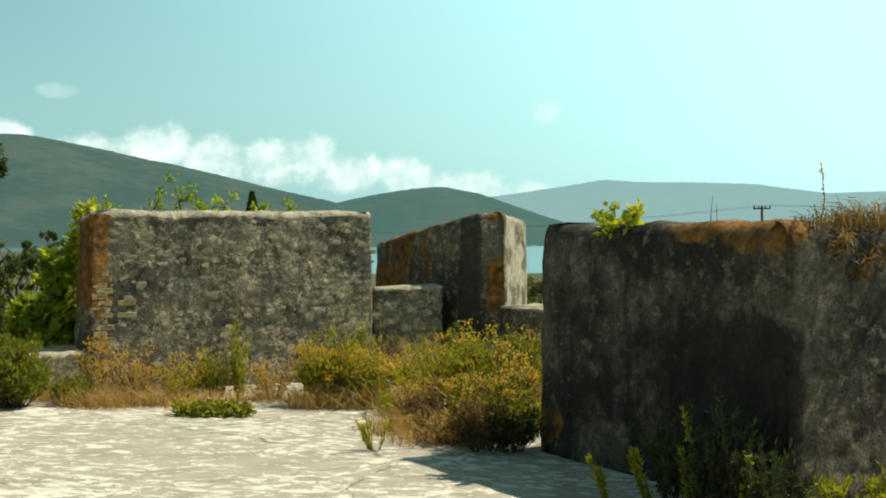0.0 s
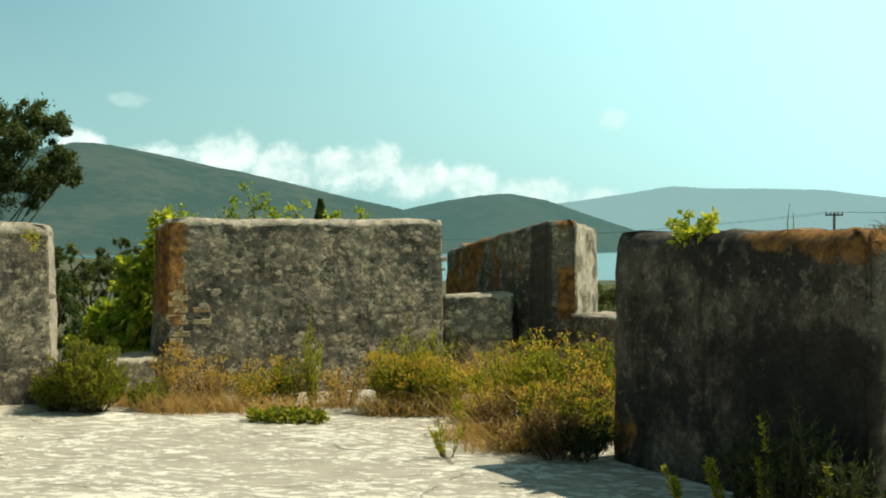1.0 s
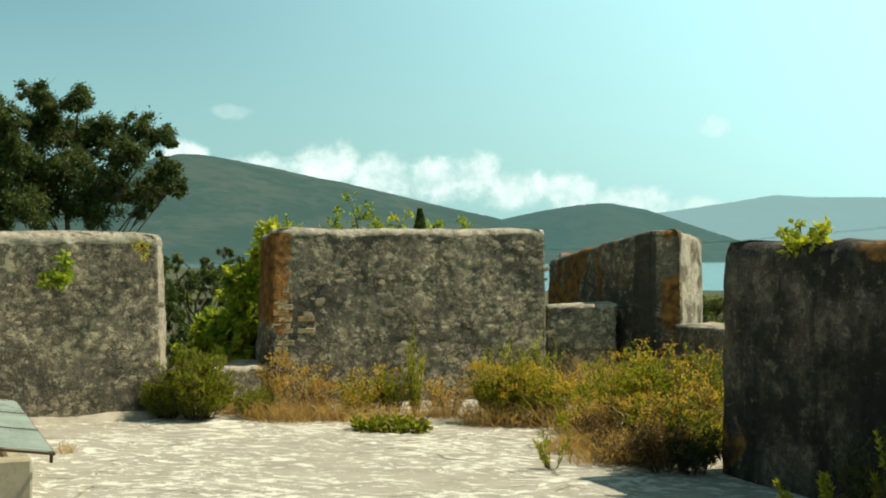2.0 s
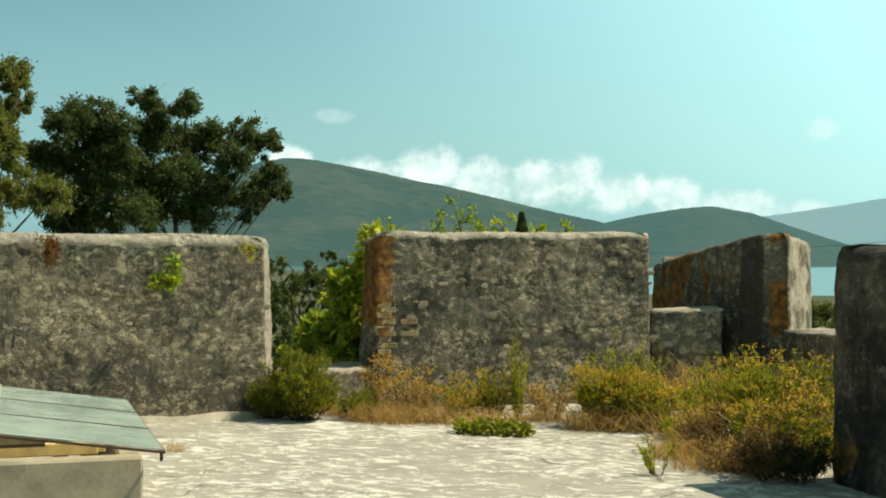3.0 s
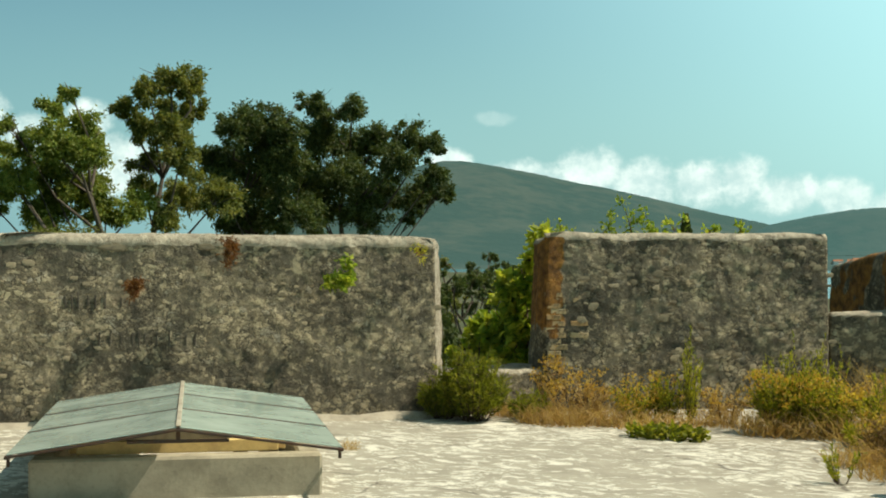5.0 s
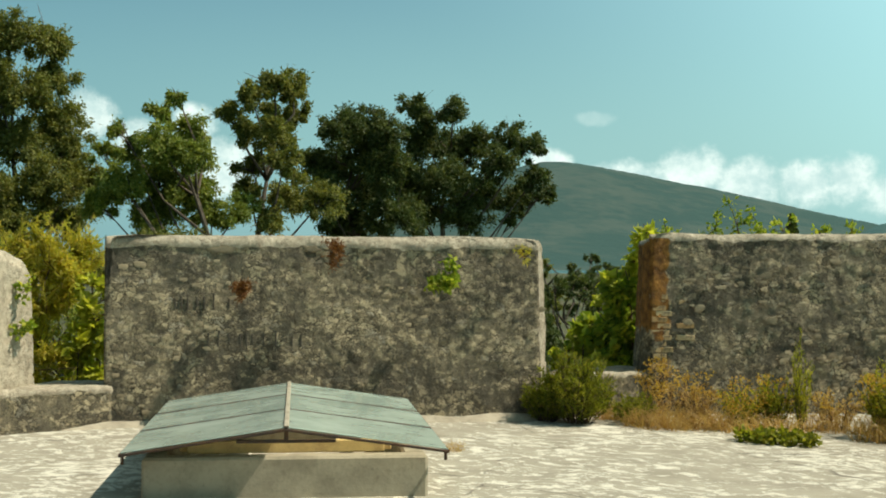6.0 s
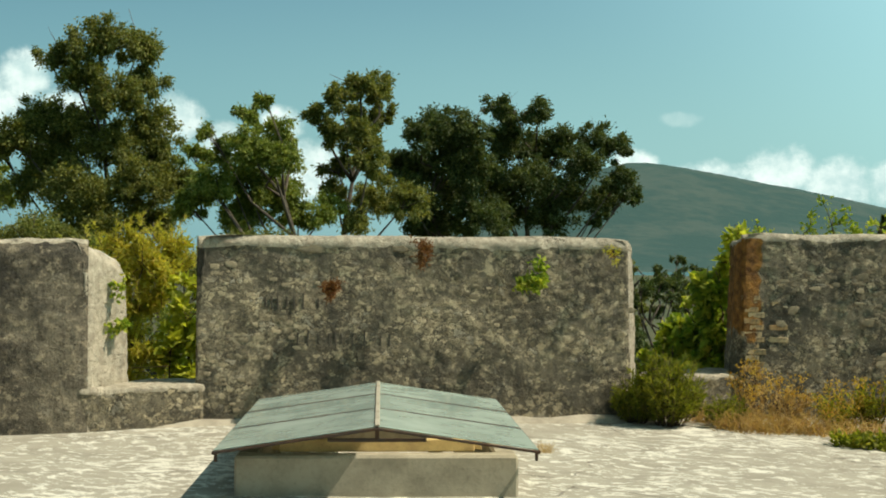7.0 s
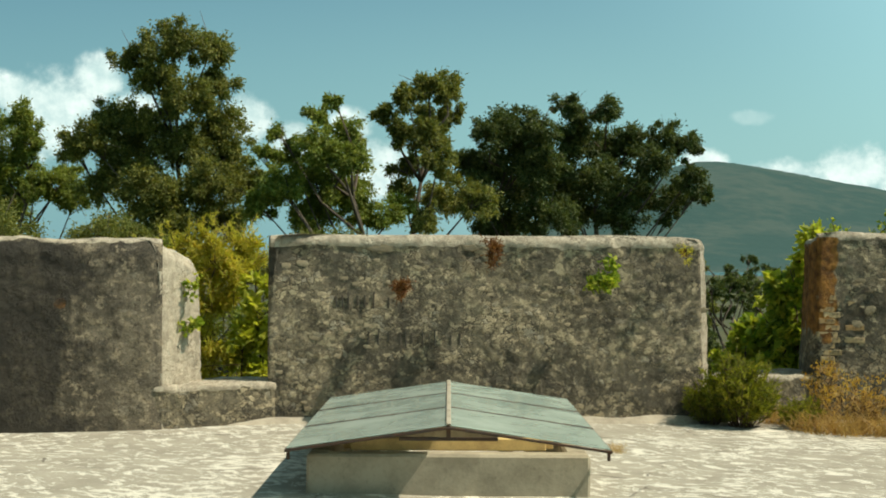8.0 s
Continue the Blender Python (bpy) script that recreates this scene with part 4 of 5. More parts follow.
round_tree("roundtree", 57.10, 39, 2.9, 2.8, EUCALYPT, "leafy green tree close behind the wall", 46, -3.5, 0.22)
round_tree("scrubtree", 2.10, 38, 0.75, 2.0, EUCALYPT, "low green scrub tree beyond the sill", 34, -4.5, 0.2)
round_tree("scrubtree", 3.60, 35, 0.55, 1.5, DARK_LEAF, "low green scrub tree beyond the sill", 35, -4.5, 0.2)


def broad_shrub(name, blobs, leaf, label, seed, ground=-5.2, count=260, length=0.17, width=0.12, stems=True, sprays=0):
    """A leafy shrub built of blobs (x, y, z, radius), with feathery sprays standing out of it."""
    rng = np.random.default_rng(seed)
    bx, by = sum(b[0] for b in blobs) / len(blobs), sum(b[1] for b in blobs) / len(blobs)
    root = thing(name, bx, by, ground, label, "shrub")
    wood, leaves = Soup(), Soup()
    for x, y, z, r in blobs:
        n = int(count * (r / 0.35) ** 2)
        crown_leaves(leaves, (x, y, z), r, n, length, width, rng, 0.1, 0.9)
        foot = Vector((bx + 0.3 * float(rng.normal()), by + 0.3 * float(rng.normal()), ground - 0.05))
        mid = Vector((x, y, z)) * 0.6 + foot * 0.4 + Vector((0.1 * float(rng.normal()), 0.1 * float(rng.normal()), 0.2))
        if stems:
            wood.tube([foot, mid, (x, y, z)], [0.035, 0.022, 0.008], 5)
        for _ in range(5):
            tip = Vector((x, y, z)) + Vector(rng.normal(size=3).tolist()) * r * 0.6
            wood.tube([(x, y, z), tip], [0.009, 0.004], 4)
        for _ in range(sprays):
            start = np.array([x, y, z]) + rng.normal(size=3) * r * 0.4
            sprig(leaves, start, start + np.array([0.16, 0.16, 0.0]) * rng.normal(size=3) + np.array([0, 0, r * rng.uniform(0.5, 1.15)]), 40, 0.075, 0.012, rng, wood, 0.7)
    keep_world(wood.make("branchwork", TWIG, True), root)
    keep_world(leaves.make("foliage", leaf), root)
    return root


broad_shrub("fig_tree", [(-5.55, 12.46, 0.55, .38), (-5.21, 12.33, 0.95, .36), (-4.95, 12.35, 1.35, .32), (-5.73, 12.63, 0.1, .4), (-5.16, 12.39, 0.4, .4), (-4.88, 12.21, 0.8, .36), (-4.79, 12.33, 0.2, .4), (-5.91, 12.79, 0.7, .25), (-5.35, 12.69, -0.3, .5), (-5.98, 12.94, -0.3, .4), (-4.64, 12.45, 1.65, .28), (-4.73, 12.32, -0.3, .4), (-6.23, 12.78, 0.35, .25), (-6.16, 12.63, 0.0, .3), (-6.04, 12.54, 0.5, .2), (-5.48, 12.17, 0.85, .25), (-5.71, 12.35, 0.35, .3), (-5.1, 11.85, 0.45, .3), (-5.05, 11.8, 0.9, .28), (-5.12, 11.9, 0.0, .32), (-4.98, 11.75, 1.3, .25)], FIG_LEAF, "bright green fig tree growing behind the gap", 41, count=900, length=0.14, width=0.12)
# outer fig branches in lime leaf, a painted stand-in for sunlit foliage
broad_shrub("fig_tree", [(-5.78, 12.22, .75, .20), (-5.36, 12.08, 1.15, .20), (-6.08, 12.41, .42, .20), (-5.53, 12.11, .45, .2), (-5.02, 11.95, 1.45, .18)], LIME_LEAF, "yellow-green fig branches behind the gap, sunlight painted into the leaf colour", 47, count=700, length=0.10, width=0.08)
broad_shrub("vine", [(-4.83, 11.72, 1.85, .16), (-4.65, 11.48, 1.98, .14), (-4.95, 11.81, 1.62, .16), (-4.61, 11.62, 1.78, .13)], LIME_LEAF, "lime green vine over the wall's end", 42, count=420, length=0.15, width=0.075, stems=False)
broad_shrub("fig_shrub", [(-9.99, 8.02, 0.95, 0.24), (-9.96, 8.01, 0.6, 0.26), (-9.94, 8.13, 1.2, 0.17), (-10.05, 7.92, 0.3, 0.28), (-10.10, 7.81, 0.55, 0.22), (-9.99, 7.96, 0.0, 0.3), (-10.14, 7.91, 0.75, 0.2), (-10.02, 7.93, 1.35, 0.14), (-9.62, 8.22, 0.9, 0.28), (-9.66, 8.25, 0.35, 0.3), (-9.6, 8.25, 1.25, 0.24), (-9.7, 8.2, -0.1, 0.3)], LIME_LEAF, "lime green shrub beyond the gap", 43, count=420, length=0.12, width=0.09)


def sprig(soup, base, tip, count, length, width, rng, stems=None, spread=0.5):
    """A stalk with fine leaves all along it."""
    base, tip = np.array(base), np.array(tip)
    mid = (base + tip) / 2 + rng.normal(size=3) * np.linalg.norm(tip - base) * 0.07
    t = rng.uniform(0.15, 1.0, count)[:, None]
    at = base * (1 - t) ** 2 + 2 * mid * t * (1 - t) + tip * t ** 2
    way = (tip - base) / np.linalg.norm(tip - base) + rng.normal(size=(count, 3)) * spread
    soup.leaves(at, way, length * rng.uniform(0.6, 1.2, count), width, rng)
    if stems is not None:
        stems.tube([base, mid, tip], [0.004, 0.003, 0.0015], 4)


def herb(name, x, y, z, label, leaf, seed, stalks=40, height=0.5, spread=0.3, leaves=26, length=0.06, width=0.012, lean=(0, 0), flower=None, bloom=0.25, category="plant", group="", wood=TWIG, bushy=0.5, twigs=None):
    """A herb or small bush: stalks from one root, fine leaves on them and, where it blooms, flower heads."""
    rng = np.random.default_rng(seed)
    root = thing(name, x, y, z, label, category, group)
    green, stems, heads = Soup(), Soup(), Soup()
    twigs = (4 if category == "bush" else 2 if stalks > 12 else 0) if twigs is None else twigs
    for _ in range(stalks):
        a, r = rng.uniform(0, 2 * np.pi), spread * math.sqrt(rng.uniform(0, 1))
        h = height * rng.uniform(0.55, 1.05) * (1 - 0.35 * (r / spread) ** 2)
        foot = (x + 0.30 * r * math.cos(a), y + 0.30 * r * math.sin(a), z - 0.02)
        tip = (x + r * math.cos(a) + lean[0] * h, y + r * math.sin(a) + lean[1] * h, z + h)
        sprig(green, foot, tip, leaves, length, width, rng, stems, bushy)
        for _ in range(twigs):
            t = rng.uniform(0.3, 0.85)
            side = [foot[q] + (tip[q] - foot[q]) * t for q in range(3)]
            b, reach = rng.uniform(0, 2 * np.pi), h * rng.uniform(0.15, 0.34)
            end = (side[0] + reach * 0.8 * math.cos(b), side[1] + reach * 0.8 * math.sin(b), side[2] + reach * rng.uniform(0.1, 0.8))
            sprig(green, side, end, max(6, leaves // 2), length * 0.9, width * 1.15, rng, stems, bushy + 0.35)
        if flower is not None and rng.uniform() < bloom:
            n = 26
            at = np.array(tip) + rng.normal(size=(n, 3)) * np.array([0.045, 0.045, 0.028])
            heads.leaves(at, rng.normal(size=(n, 3)) + np.array([0, 0, 0.6]), 0.028, 0.02, rng)
    keep_world(stems.make("stalk", wood), root)
    keep_world(green.make("foliage", leaf), root)
    if heads.verts:
        keep_world(heads.make("flower_head", flower), root, "faded yellow flower heads")
    return root


def dry_grass(name, x, y, z, label, seed, blades=350, height=0.4, rx=0.4, ry=0.25, turn=0.0, leaf=None, width=0.006):
    rng = np.random.default_rng(seed)
    root = thing(name, x, y, z, label, "grass", "grass tufts")
    soup = Soup()
    a, r = rng.uniform(0, 2 * np.pi, blades), np.sqrt(rng.uniform(0, 1, blades))
    u, v = r * np.cos(a) * rx, r * np.sin(a) * ry
    c, s = math.cos(turn), math.sin(turn)
    at = np.stack([x + u * c - v * s, y + u * s + v * c, np.full(blades, z - 0.01)], 1)
    tip = at + rng.normal(size=(blades, 3)) * np.array([0.26, 0.26, 0.0]) * height / 0.4
    tip[:, 2] = z + height * rng.uniform(0.35, 1.0, blades)
    soup.blades(at, tip, width, rng)
    keep_world(soup.make("blade", leaf or DRY), root)
    return root


# along the foot of merlon b and the low parapet
herb("broom_bush", -4.47, 9.17, 0.0, "dense green broom bush by the wall's end", SHADE_HERB, 51, 100, 0.78, 0.38, 34, 0.075, 0.012, category="bush")
herb("broom_bush", -4.81, 9.16, 0.0, "low green broom bush by the wall's end", SHADE_HERB, 52, 60, 0.5, 0.3, 30, 0.07, 0.012, category="bush")
herb("herb", -3.98, 9.39, 0.0, "low green herb at the foot of the sill", SHADE_HERB, 53, 40, 0.32, 0.25, 26)
herb("fleabane", -3.47, 9.59, 0.0, "dry fleabane with yellow flower heads", DRY, 54, 40, 0.55, 0.34, 18, flower=YELLOW, bloom=0.28)
herb("fleabane", -3.92, 9.86, 0.0, "dry fleabane with yellow flower heads", DRY, 55, 18, 0.75, 0.18, 14, flower=YELLOW, bloom=0.4)
herb("fleabane", -2.95, 9.66, 0.0, "fading fleabane with yellow flower heads", HERB, 56, 30, 0.45, 0.3, 18, flower=YELLOW, bloom=0.5)
herb("fleabane", -2.68, 9.78, 0.0, "half-green fleabane with yellow heads", HERB, 57, 26, 0.62, 0.2, 30, flower=YELLOW, bloom=0.4)
herb("tall_herb", -2.42, 9.83, 0.0, "tall upright green herb by the wall", HERB, 58, 26, 0.95, 0.14, 60, 0.05, 0.009, bushy=0.4, twigs=0)
herb("fleabane", -2.13, 10.02, 0.0, "dry fleabane with yellow flower heads", DRY, 59, 22, 0.4, 0.3, 16, flower=YELLOW, bloom=0.3)
herb("fleabane", -1.47, 9.72, 0.0, "yellow-flowered fleabane bush with green shoots", HERB, 60, 60, 0.72, 0.38, 28, flower=YELLOW, bloom=0.6, category="bush")
herb("fleabane", -1.08, 9.63, 0.0, "yellow-flowered fleabane bush with green shoots", HERB, 61, 40, 0.60, 0.34, 24, flower=YELLOW, bloom=0.6, category="bush")
herb("tall_herb", -1.16, 10.06, 0.0, "tall upright green herb by the wall", HERB, 62, 34, 1.0, 0.22, 55, 0.05, 0.009, bushy=0.4, twigs=0)
herb("tall_herb", -1.66, 10.08, 0.0, "tall upright green herb by the wall", HERB, 63, 20, 0.85, 0.16, 50, 0.05, 0.009, bushy=0.4, twigs=0)
herb("tall_herb", -1.36, 9.66, 0.0, "tall upright green herb by the wall", HERB, 74, 22, 0.95, 0.2, 50, 0.05, 0.009, bushy=0.4, twigs=0)
herb("tall_herb", -0.42, 9.32, 0.0, "tall upright green herb by the wall", HERB, 75, 24, 0.9, 0.24, 50, 0.05, 0.009, bushy=0.4, twigs=0)
herb("green_bush", 0.00, 9.15, 0.0, "large green bush with fine leaves", HERB, 64, 70, 0.84, 0.42, 44, 0.055, 0.010, bushy=0.45, flower=YELLOW, bloom=0.3, category="bush")
herb("green_bush", 0.41, 9.26, 0.0, "large green bush with fine leaves by the dark block", SHADE_HERB, 65, 40, 0.84, 0.32, 40, 0.055, 0.010, flower=YELLOW, bloom=0.3, category="bush")
herb("fleabane", 0.33, 8.45, 0.0, "half-dry yellow-flowered bush by the dark block", WITHERED, 66, 40, 0.66, 0.34, 20, flower=YELLOW, bloom=0.6, category="bush")
herb("green_bush", 0.04, 8.27, 0.0, "low green and brown bush", SHADE_HERB, 67, 40, 0.5, 0.3, 22, flower=YELLOW, bloom=0.3, category="bush")
herb("twiggy_bush", -0.11, 7.82, 0.0, "brown twiggy bush with sparse leaves", WITHERED, 70, 34, 0.28, 0.34, 14, 0.05, 0.010, category="bush")
herb("twiggy_bush", 0.27, 7.71, 0.0, "brown twiggy bush with sparse leaves", WITHERED, 71, 42, 0.46, 0.36, 16, 0.05, 0.010, flower=YELLOW, bloom=0.25, category="bush")
herb("twiggy_bush", -0.37, 8.67, 0.0, "brown twiggy bush with yellow heads", DRY, 72, 34, 0.38, 0.36, 18, 0.05, 0.010, flower=YELLOW, bloom=0.3, category="bush")
herb("twiggy_bush", 0.55, 7.95, 0.0, "dark withered bush beside the dark block", WITHERED, 76, 46, 0.5, 0.32, 16, 0.05, 0.010, category="bush")
herb("twiggy_bush", -0.32, 8.31, 0.0, "brown withered bush with bare twigs", WITHERED, 77, 34, 0.42, 0.34, 14, 0.05, 0.009, category="bush")
herb("green_bush", -0.56, 9.67, 0.0, "loose green bush by the parapet", HERB, 73, 30, 0.62, 0.36, 36, 0.05, 0.010, bushy=0.5, flower=YELLOW, bloom=0.3, category="bush")
herb("twiggy_bush", 0.28, 7.22, 0.0, "dark withered bush with bare stems beside the dark block", WITHERED, 78, 44, 0.44, 0.34, 18, 0.05, 0.012, category="bush")
herb("twiggy_bush", 0.45, 7.62, 0.0, "half-dry bush with yellow heads beside the dark block", SHADE_HERB, 79, 40, 0.62, 0.30, 22, 0.05, 0.012, flower=YELLOW, bloom=0.35, category="bush")
herb("twiggy_bush", -0.02, 7.42, 0.0, "straw-coloured withered bush on the open floor", DRY, 98, 34, 0.30, 0.34, 14, 0.05, 0.010, category="bush")
herb("twiggy_bush", 0.50, 7.18, 0.0, "dark withered bush with bare stems beside the dark block", SHADED_SHRUB_LEAF, 99, 30, 0.36, 0.26, 18, 0.05, 0.012, category="bush")
herb("seedling", -0.57, 7.14, 0.0, "small yellow-green seedling on the open floor", HERB, 68, 9, 0.34, 0.16, 26, 0.05, 0.012)
herb("seedling", -0.65, 9.00, 0.0, "lime green low herb", HERB, 69, 20, 0.24, 0.25, 22, 0.07, 0.02)
for k, (x, y, h, n, rx, ry, turn) in enumerate(((-3.55, 9.32, .24, 420, .5, .2, .2), (-3.14, 9.48, .26, 420, .55, .25, .1), (-2.65, 9.28, .20, 300, .5, .15, 0), (-2.15, 9.88, .22, 420, .6, .2, .25), (-1.34, 9.44, .28, 450, .5, .2, .2), (-0.69, 9.44, .4, 260, .4, .4, 0), (-0.23, 8.47, .20, 300, .5, .35, .5), (-0.19, 7.59, .13, 380, .36, .25, .6), (0.19, 7.78, .17, 320, .36, .3, .4), (0.43, 8.38, .45, 400, .25, .4, .2), (-0.49, 8.00, .20, 400, .3, .2, .4), (-0.56, 10.77, .7, 500, .4, .25, .2), (-4.23, 9.70, .22, 300, .3, .15, .6))):
    dry_grass("grass_tuft", x, y, 0.0, "dry straw-coloured grass on the terrace edge", 80 + k, n, h, rx, ry, turn)
dry_grass("grass_tuft", -3.54, 9.25, 0.0, "dry straw-coloured grass on the terrace edge", 95, 200, .2, .4, .2)
dry_grass("grass_tuft", -4.55, 6.84, 0.0, "tiny dry tuft in a floor crack", 96, 110, .09, .09, .07, 0.0, None, 0.003)


def creeper(name, x, y, rx, ry, count, seed, leaf, label):
    rng = np.random.default_rng(seed)
    root = thing(name, x, y, 0.0, label, "plant")
    s = Soup()
    a, r = rng.uniform(0, 2 * np.pi, count), np.sqrt(rng.uniform(0, 1, count))
    at = np.stack([x + rx * r * np.cos(a), y + ry * r * np.sin(a), rng.uniform(0.0, 0.10, count)], 1)
    s.leaves(at, rng.normal(size=(count, 3)) + np.array([0, 0, 0.5]), 0.07 * rng.uniform(0.6, 1.2, count), 0.05, rng)
    keep_world(s.make("foliage", leaf), root)


creeper("creeping_plant", -2.34, 8.76, 0.38, 0.16, 520, 101, SHADE_HERB, "dark green creeping plant flat on the floor")
creeper("creeping_plant", -0.67, 9.29, 0.2, 0.15, 160, 102, HERB, "lime green creeping plant flat on the floor")

# shrub before the dark block
for k, (x, y, h, r, n) in enumerate(((1.62, 5.24, 0.62, 0.30, 22), (1.84, 4.98, 0.76, 0.30, 26), (2.05, 4.72, 0.58, 0.28, 22))):
    herb("shadow_shrub", x, y, 0.0, "wiry green shrub with shade painted into its leaves, at the foot of the dark block", SHADED_SHRUB_LEAF, 111 + k, n, h, r, 34, 0.06, 0.012, category="bush", twigs=2)
for k, (x, y, tx, ty, h) in enumerate(((1.20, 5.15, -0.16, 0.0, .46), (1.45, 5.15, -0.16, 0.0, .48), (1.66, 5.0, -0.06, 0.0, .78), (1.95, 4.75, 0.05, 0.0, .55))):
    herb("shoot", x, y, 0.0, "upright pale green leafy shoot", HERB, 115 + k, 3, h, 0.03, 120, 0.045, 0.013, lean=(tx / h, ty / h), bushy=0.6)
herb("herb", 2.40, 4.92, 0.0, "small yellowing herb at the foot of the dark block", HERB, 119, 14, 0.34, 0.16, 30, 0.05, 0.012)
herb("herb", 2.78, 5.15, 0.0, "small yellowing herb at the foot of the dark block", HERB, 120, 16, 0.30, 0.16, 30, 0.05, 0.012)


def wall_plant(name, x, y, z, r, count, leaf, label, seed, length=0.07, width=0.05, hang=0.3, out=0.0):
    """A small plant rooted in a wall's face or top."""
    rng = np.random.default_rng(seed)
    root = thing(name, x, y, z, label, "plant")
    s, stems = Soup(), Soup()
    hubs = rng.normal(size=(7, 3)) * r * 0.5
    pick = rng.integers(0, 7, count)
    at = np.array([x, y, z]) + hubs[pick] * np.array([1, 1, 1.3]) + rng.normal(size=(count, 3)) * r * 0.22
    s.leaves(at, rng.normal(size=(count, 3)) + np.array([0, 0, -hang]), length * rng.uniform(0.6, 1.2, count), width, rng)
    for k in range(9 if out else 0):
        reach = out * (0.15 + 0.75 * k / 8)
        tip = np.array([x + 0.67 * reach, y - 0.74 * reach, z + 0.10 * reach]) + rng.normal(size=3) * 0.035
        sprig(s, (x, y, z), tip, 34, length, width, rng, stems, 0.6)
    for h in hubs:
        stems.tube([(x, y, z), (x + h[0] * 0.5, y + h[1] * 0.5, z + h[2] * 0.8), (x + h[0], y + h[1], z + h[2] * 1.3)], [0.005, 0.004, 0.002], 4)
    keep_world(stems.make("stalk", TWIG), root)
    keep_world(s.make("foliage", leaf), root)


wall_plant("caper_plant", -5.52, 8.34, 1.38, 0.14, 200, FIG_LEAF, "bright green leafy plant rooted in the wall face", 121, 0.08, 0.05, 0.6, 0.24)
wall_plant("caper_plant", -5.03, 9.06, 1.74, 0.08, 90, BROOM, "yellowing tuft under the wall's cap", 122, 0.06, 0.012)
wall_plant("dry_tuft", -6.41, 7.66, 1.72, 0.10, 260, RUST_TUFT, "rusty dry tuft rooted under the wall's cap", 123, 0.06, 0.016, 0.3, 0.25)
wall_plant("dry_tuft", -7.10, 7.10, 1.32, 0.09, 240, RUST_TUFT, "rusty dry tuft rooted in the wall face", 124, 0.06, 0.016, 0.3, 0.22)
wall_plant("ivy", -8.64, 5.83, 1.0, 0.09, 90, FIG_LEAF, "ivy on the bright reveal", 125, 0.06, 0.05)
wall_plant("ivy", -8.66, 5.84, 1.35, 0.07, 50, FIG_LEAF, "ivy on the bright reveal", 126, 0.06, 0.05)
for k, (x, y, z, r, n) in enumerate(((-3.65, 10.93, 2.0, .14, 110), (-3.45, 11.05, 2.02, .15, 120), (-3.26, 11.17, 2.05, .14, 120), (-3.01, 11.29, 1.97, .11, 90), (-2.68, 11.55, 1.96, .10, 110), (-2.39, 11.75, 1.95, .08, 60), (-4.16, 10.79, 1.95, .12, 50))):
    wall_plant("vine_sprig", x, y, z, r, n, FIG_LEAF, "lime green sprig rising over the wall top", 130 + k, 0.065, 0.035, -0.4)
wall_plant("wall_top_plant", 1.26, 6.55, 1.74, 0.09, 130, LIME_LEAF, "yellow-green plant on the block's top", 140, 0.07, 0.045, 0.1)
wall_plant("wall_top_plant", 1.38, 6.40, 1.75, 0.07, 80, LIME_LEAF, "yellow-green plant on the block's top", 141, 0.07, 0.045, -0.1)
herb("stalk", 2.44, 5.30, 1.66, "tall thin dry stalk on the block's top", DRY, 142, 1, 0.46, 0.03, 26, 0.03, 0.012, wood=POLE_WOOD)
for k, (x, y, h, n) in enumerate(((2.36, 5.24, .08, 90), (2.54, 5.36, .14, 130), (2.72, 5.48, .20, 180), (2.94, 5.62, .22, 180))):
    dry_grass("grass_tuft", x, y, 1.66, "dry grass on the block's crumbling top", 145 + k, n, h, .14, .12, 0.6, WITHERED)
herb("stalk", 1.84, 5.72, 1.68, "thin dry stalk on the block's top", DRY, 150, 2, 0.22, 0.04, 6, 0.02, 0.006)
for k, (x, y, z) in enumerate(((2.56, 5.20, 1.60), (2.68, 5.28, 1.48), (2.82, 5.37, 1.56), (2.98, 5.48, 1.5))):
    wall_plant("dry_tuft", x, y, z, 0.09, 120, WITHERED, "dry tuft hanging from the block's broken rim", 152 + k, 0.07, 0.012, 0.9)

# feathery shrub beyond the gap beside merlon d
broad_shrub("feathery_shrub", [(-10.54, 7.79, 1.55, 0.4), (-10.70, 7.54, 1.05, 0.38), (-10.55, 7.98, 1.15, 0.34), (-10.59, 7.69, 0.6, 0.4), (-10.69, 7.41, 0.35, 0.4), (-10.65, 7.77, 1.85, 0.25), (-10.44, 8.19, 1.6, 0.3), (-10.59, 7.75, 0.1, 0.42), (-10.87, 7.47, 1.6, 0.28)], BROOM, "feathery yellow-green and rusty shrub beyond the sill", 160, count=1700, length=0.085, width=0.026, stems=False, sprays=16)


# ---- power line, far houses ----
def power_pole():
    base = polar(-7.15, 116, -6.0)
    root = thing("power_pole", *base, "dark wooden power pole with crossarm and insulators", "pole", rz=-7.7)
    s = Soup()
    s.tube([(0, 0, 0), (0, 0, 10.65)], [0.16, 0.11], 9)
    under(s.make("post", POLE_WOOD, True), root)
    crossarm = part("crossarm", box((1.5, 0.12, 0.13), pose(0, -0.12, 10.40), 0.01), POLE_WOOD, root)
    for x in (-0.68, -0.3, 0.3, 0.68):
        s = Soup()
        s.tube([(x, -0.12, 10.46), (x, -0.12, 10.52), (x, -0.12, 10.62), (x, -0.12, 10.68)], [0.03, 0.06, 0.06, 0.03], 7)
        under(s.make("insulator", POLE_WOOD, True), crossarm)


power_pole()
wires = thing("power_line", *polar(-7.15, 116, 4.6), "thin power wires crossing behind the walls", "cable")
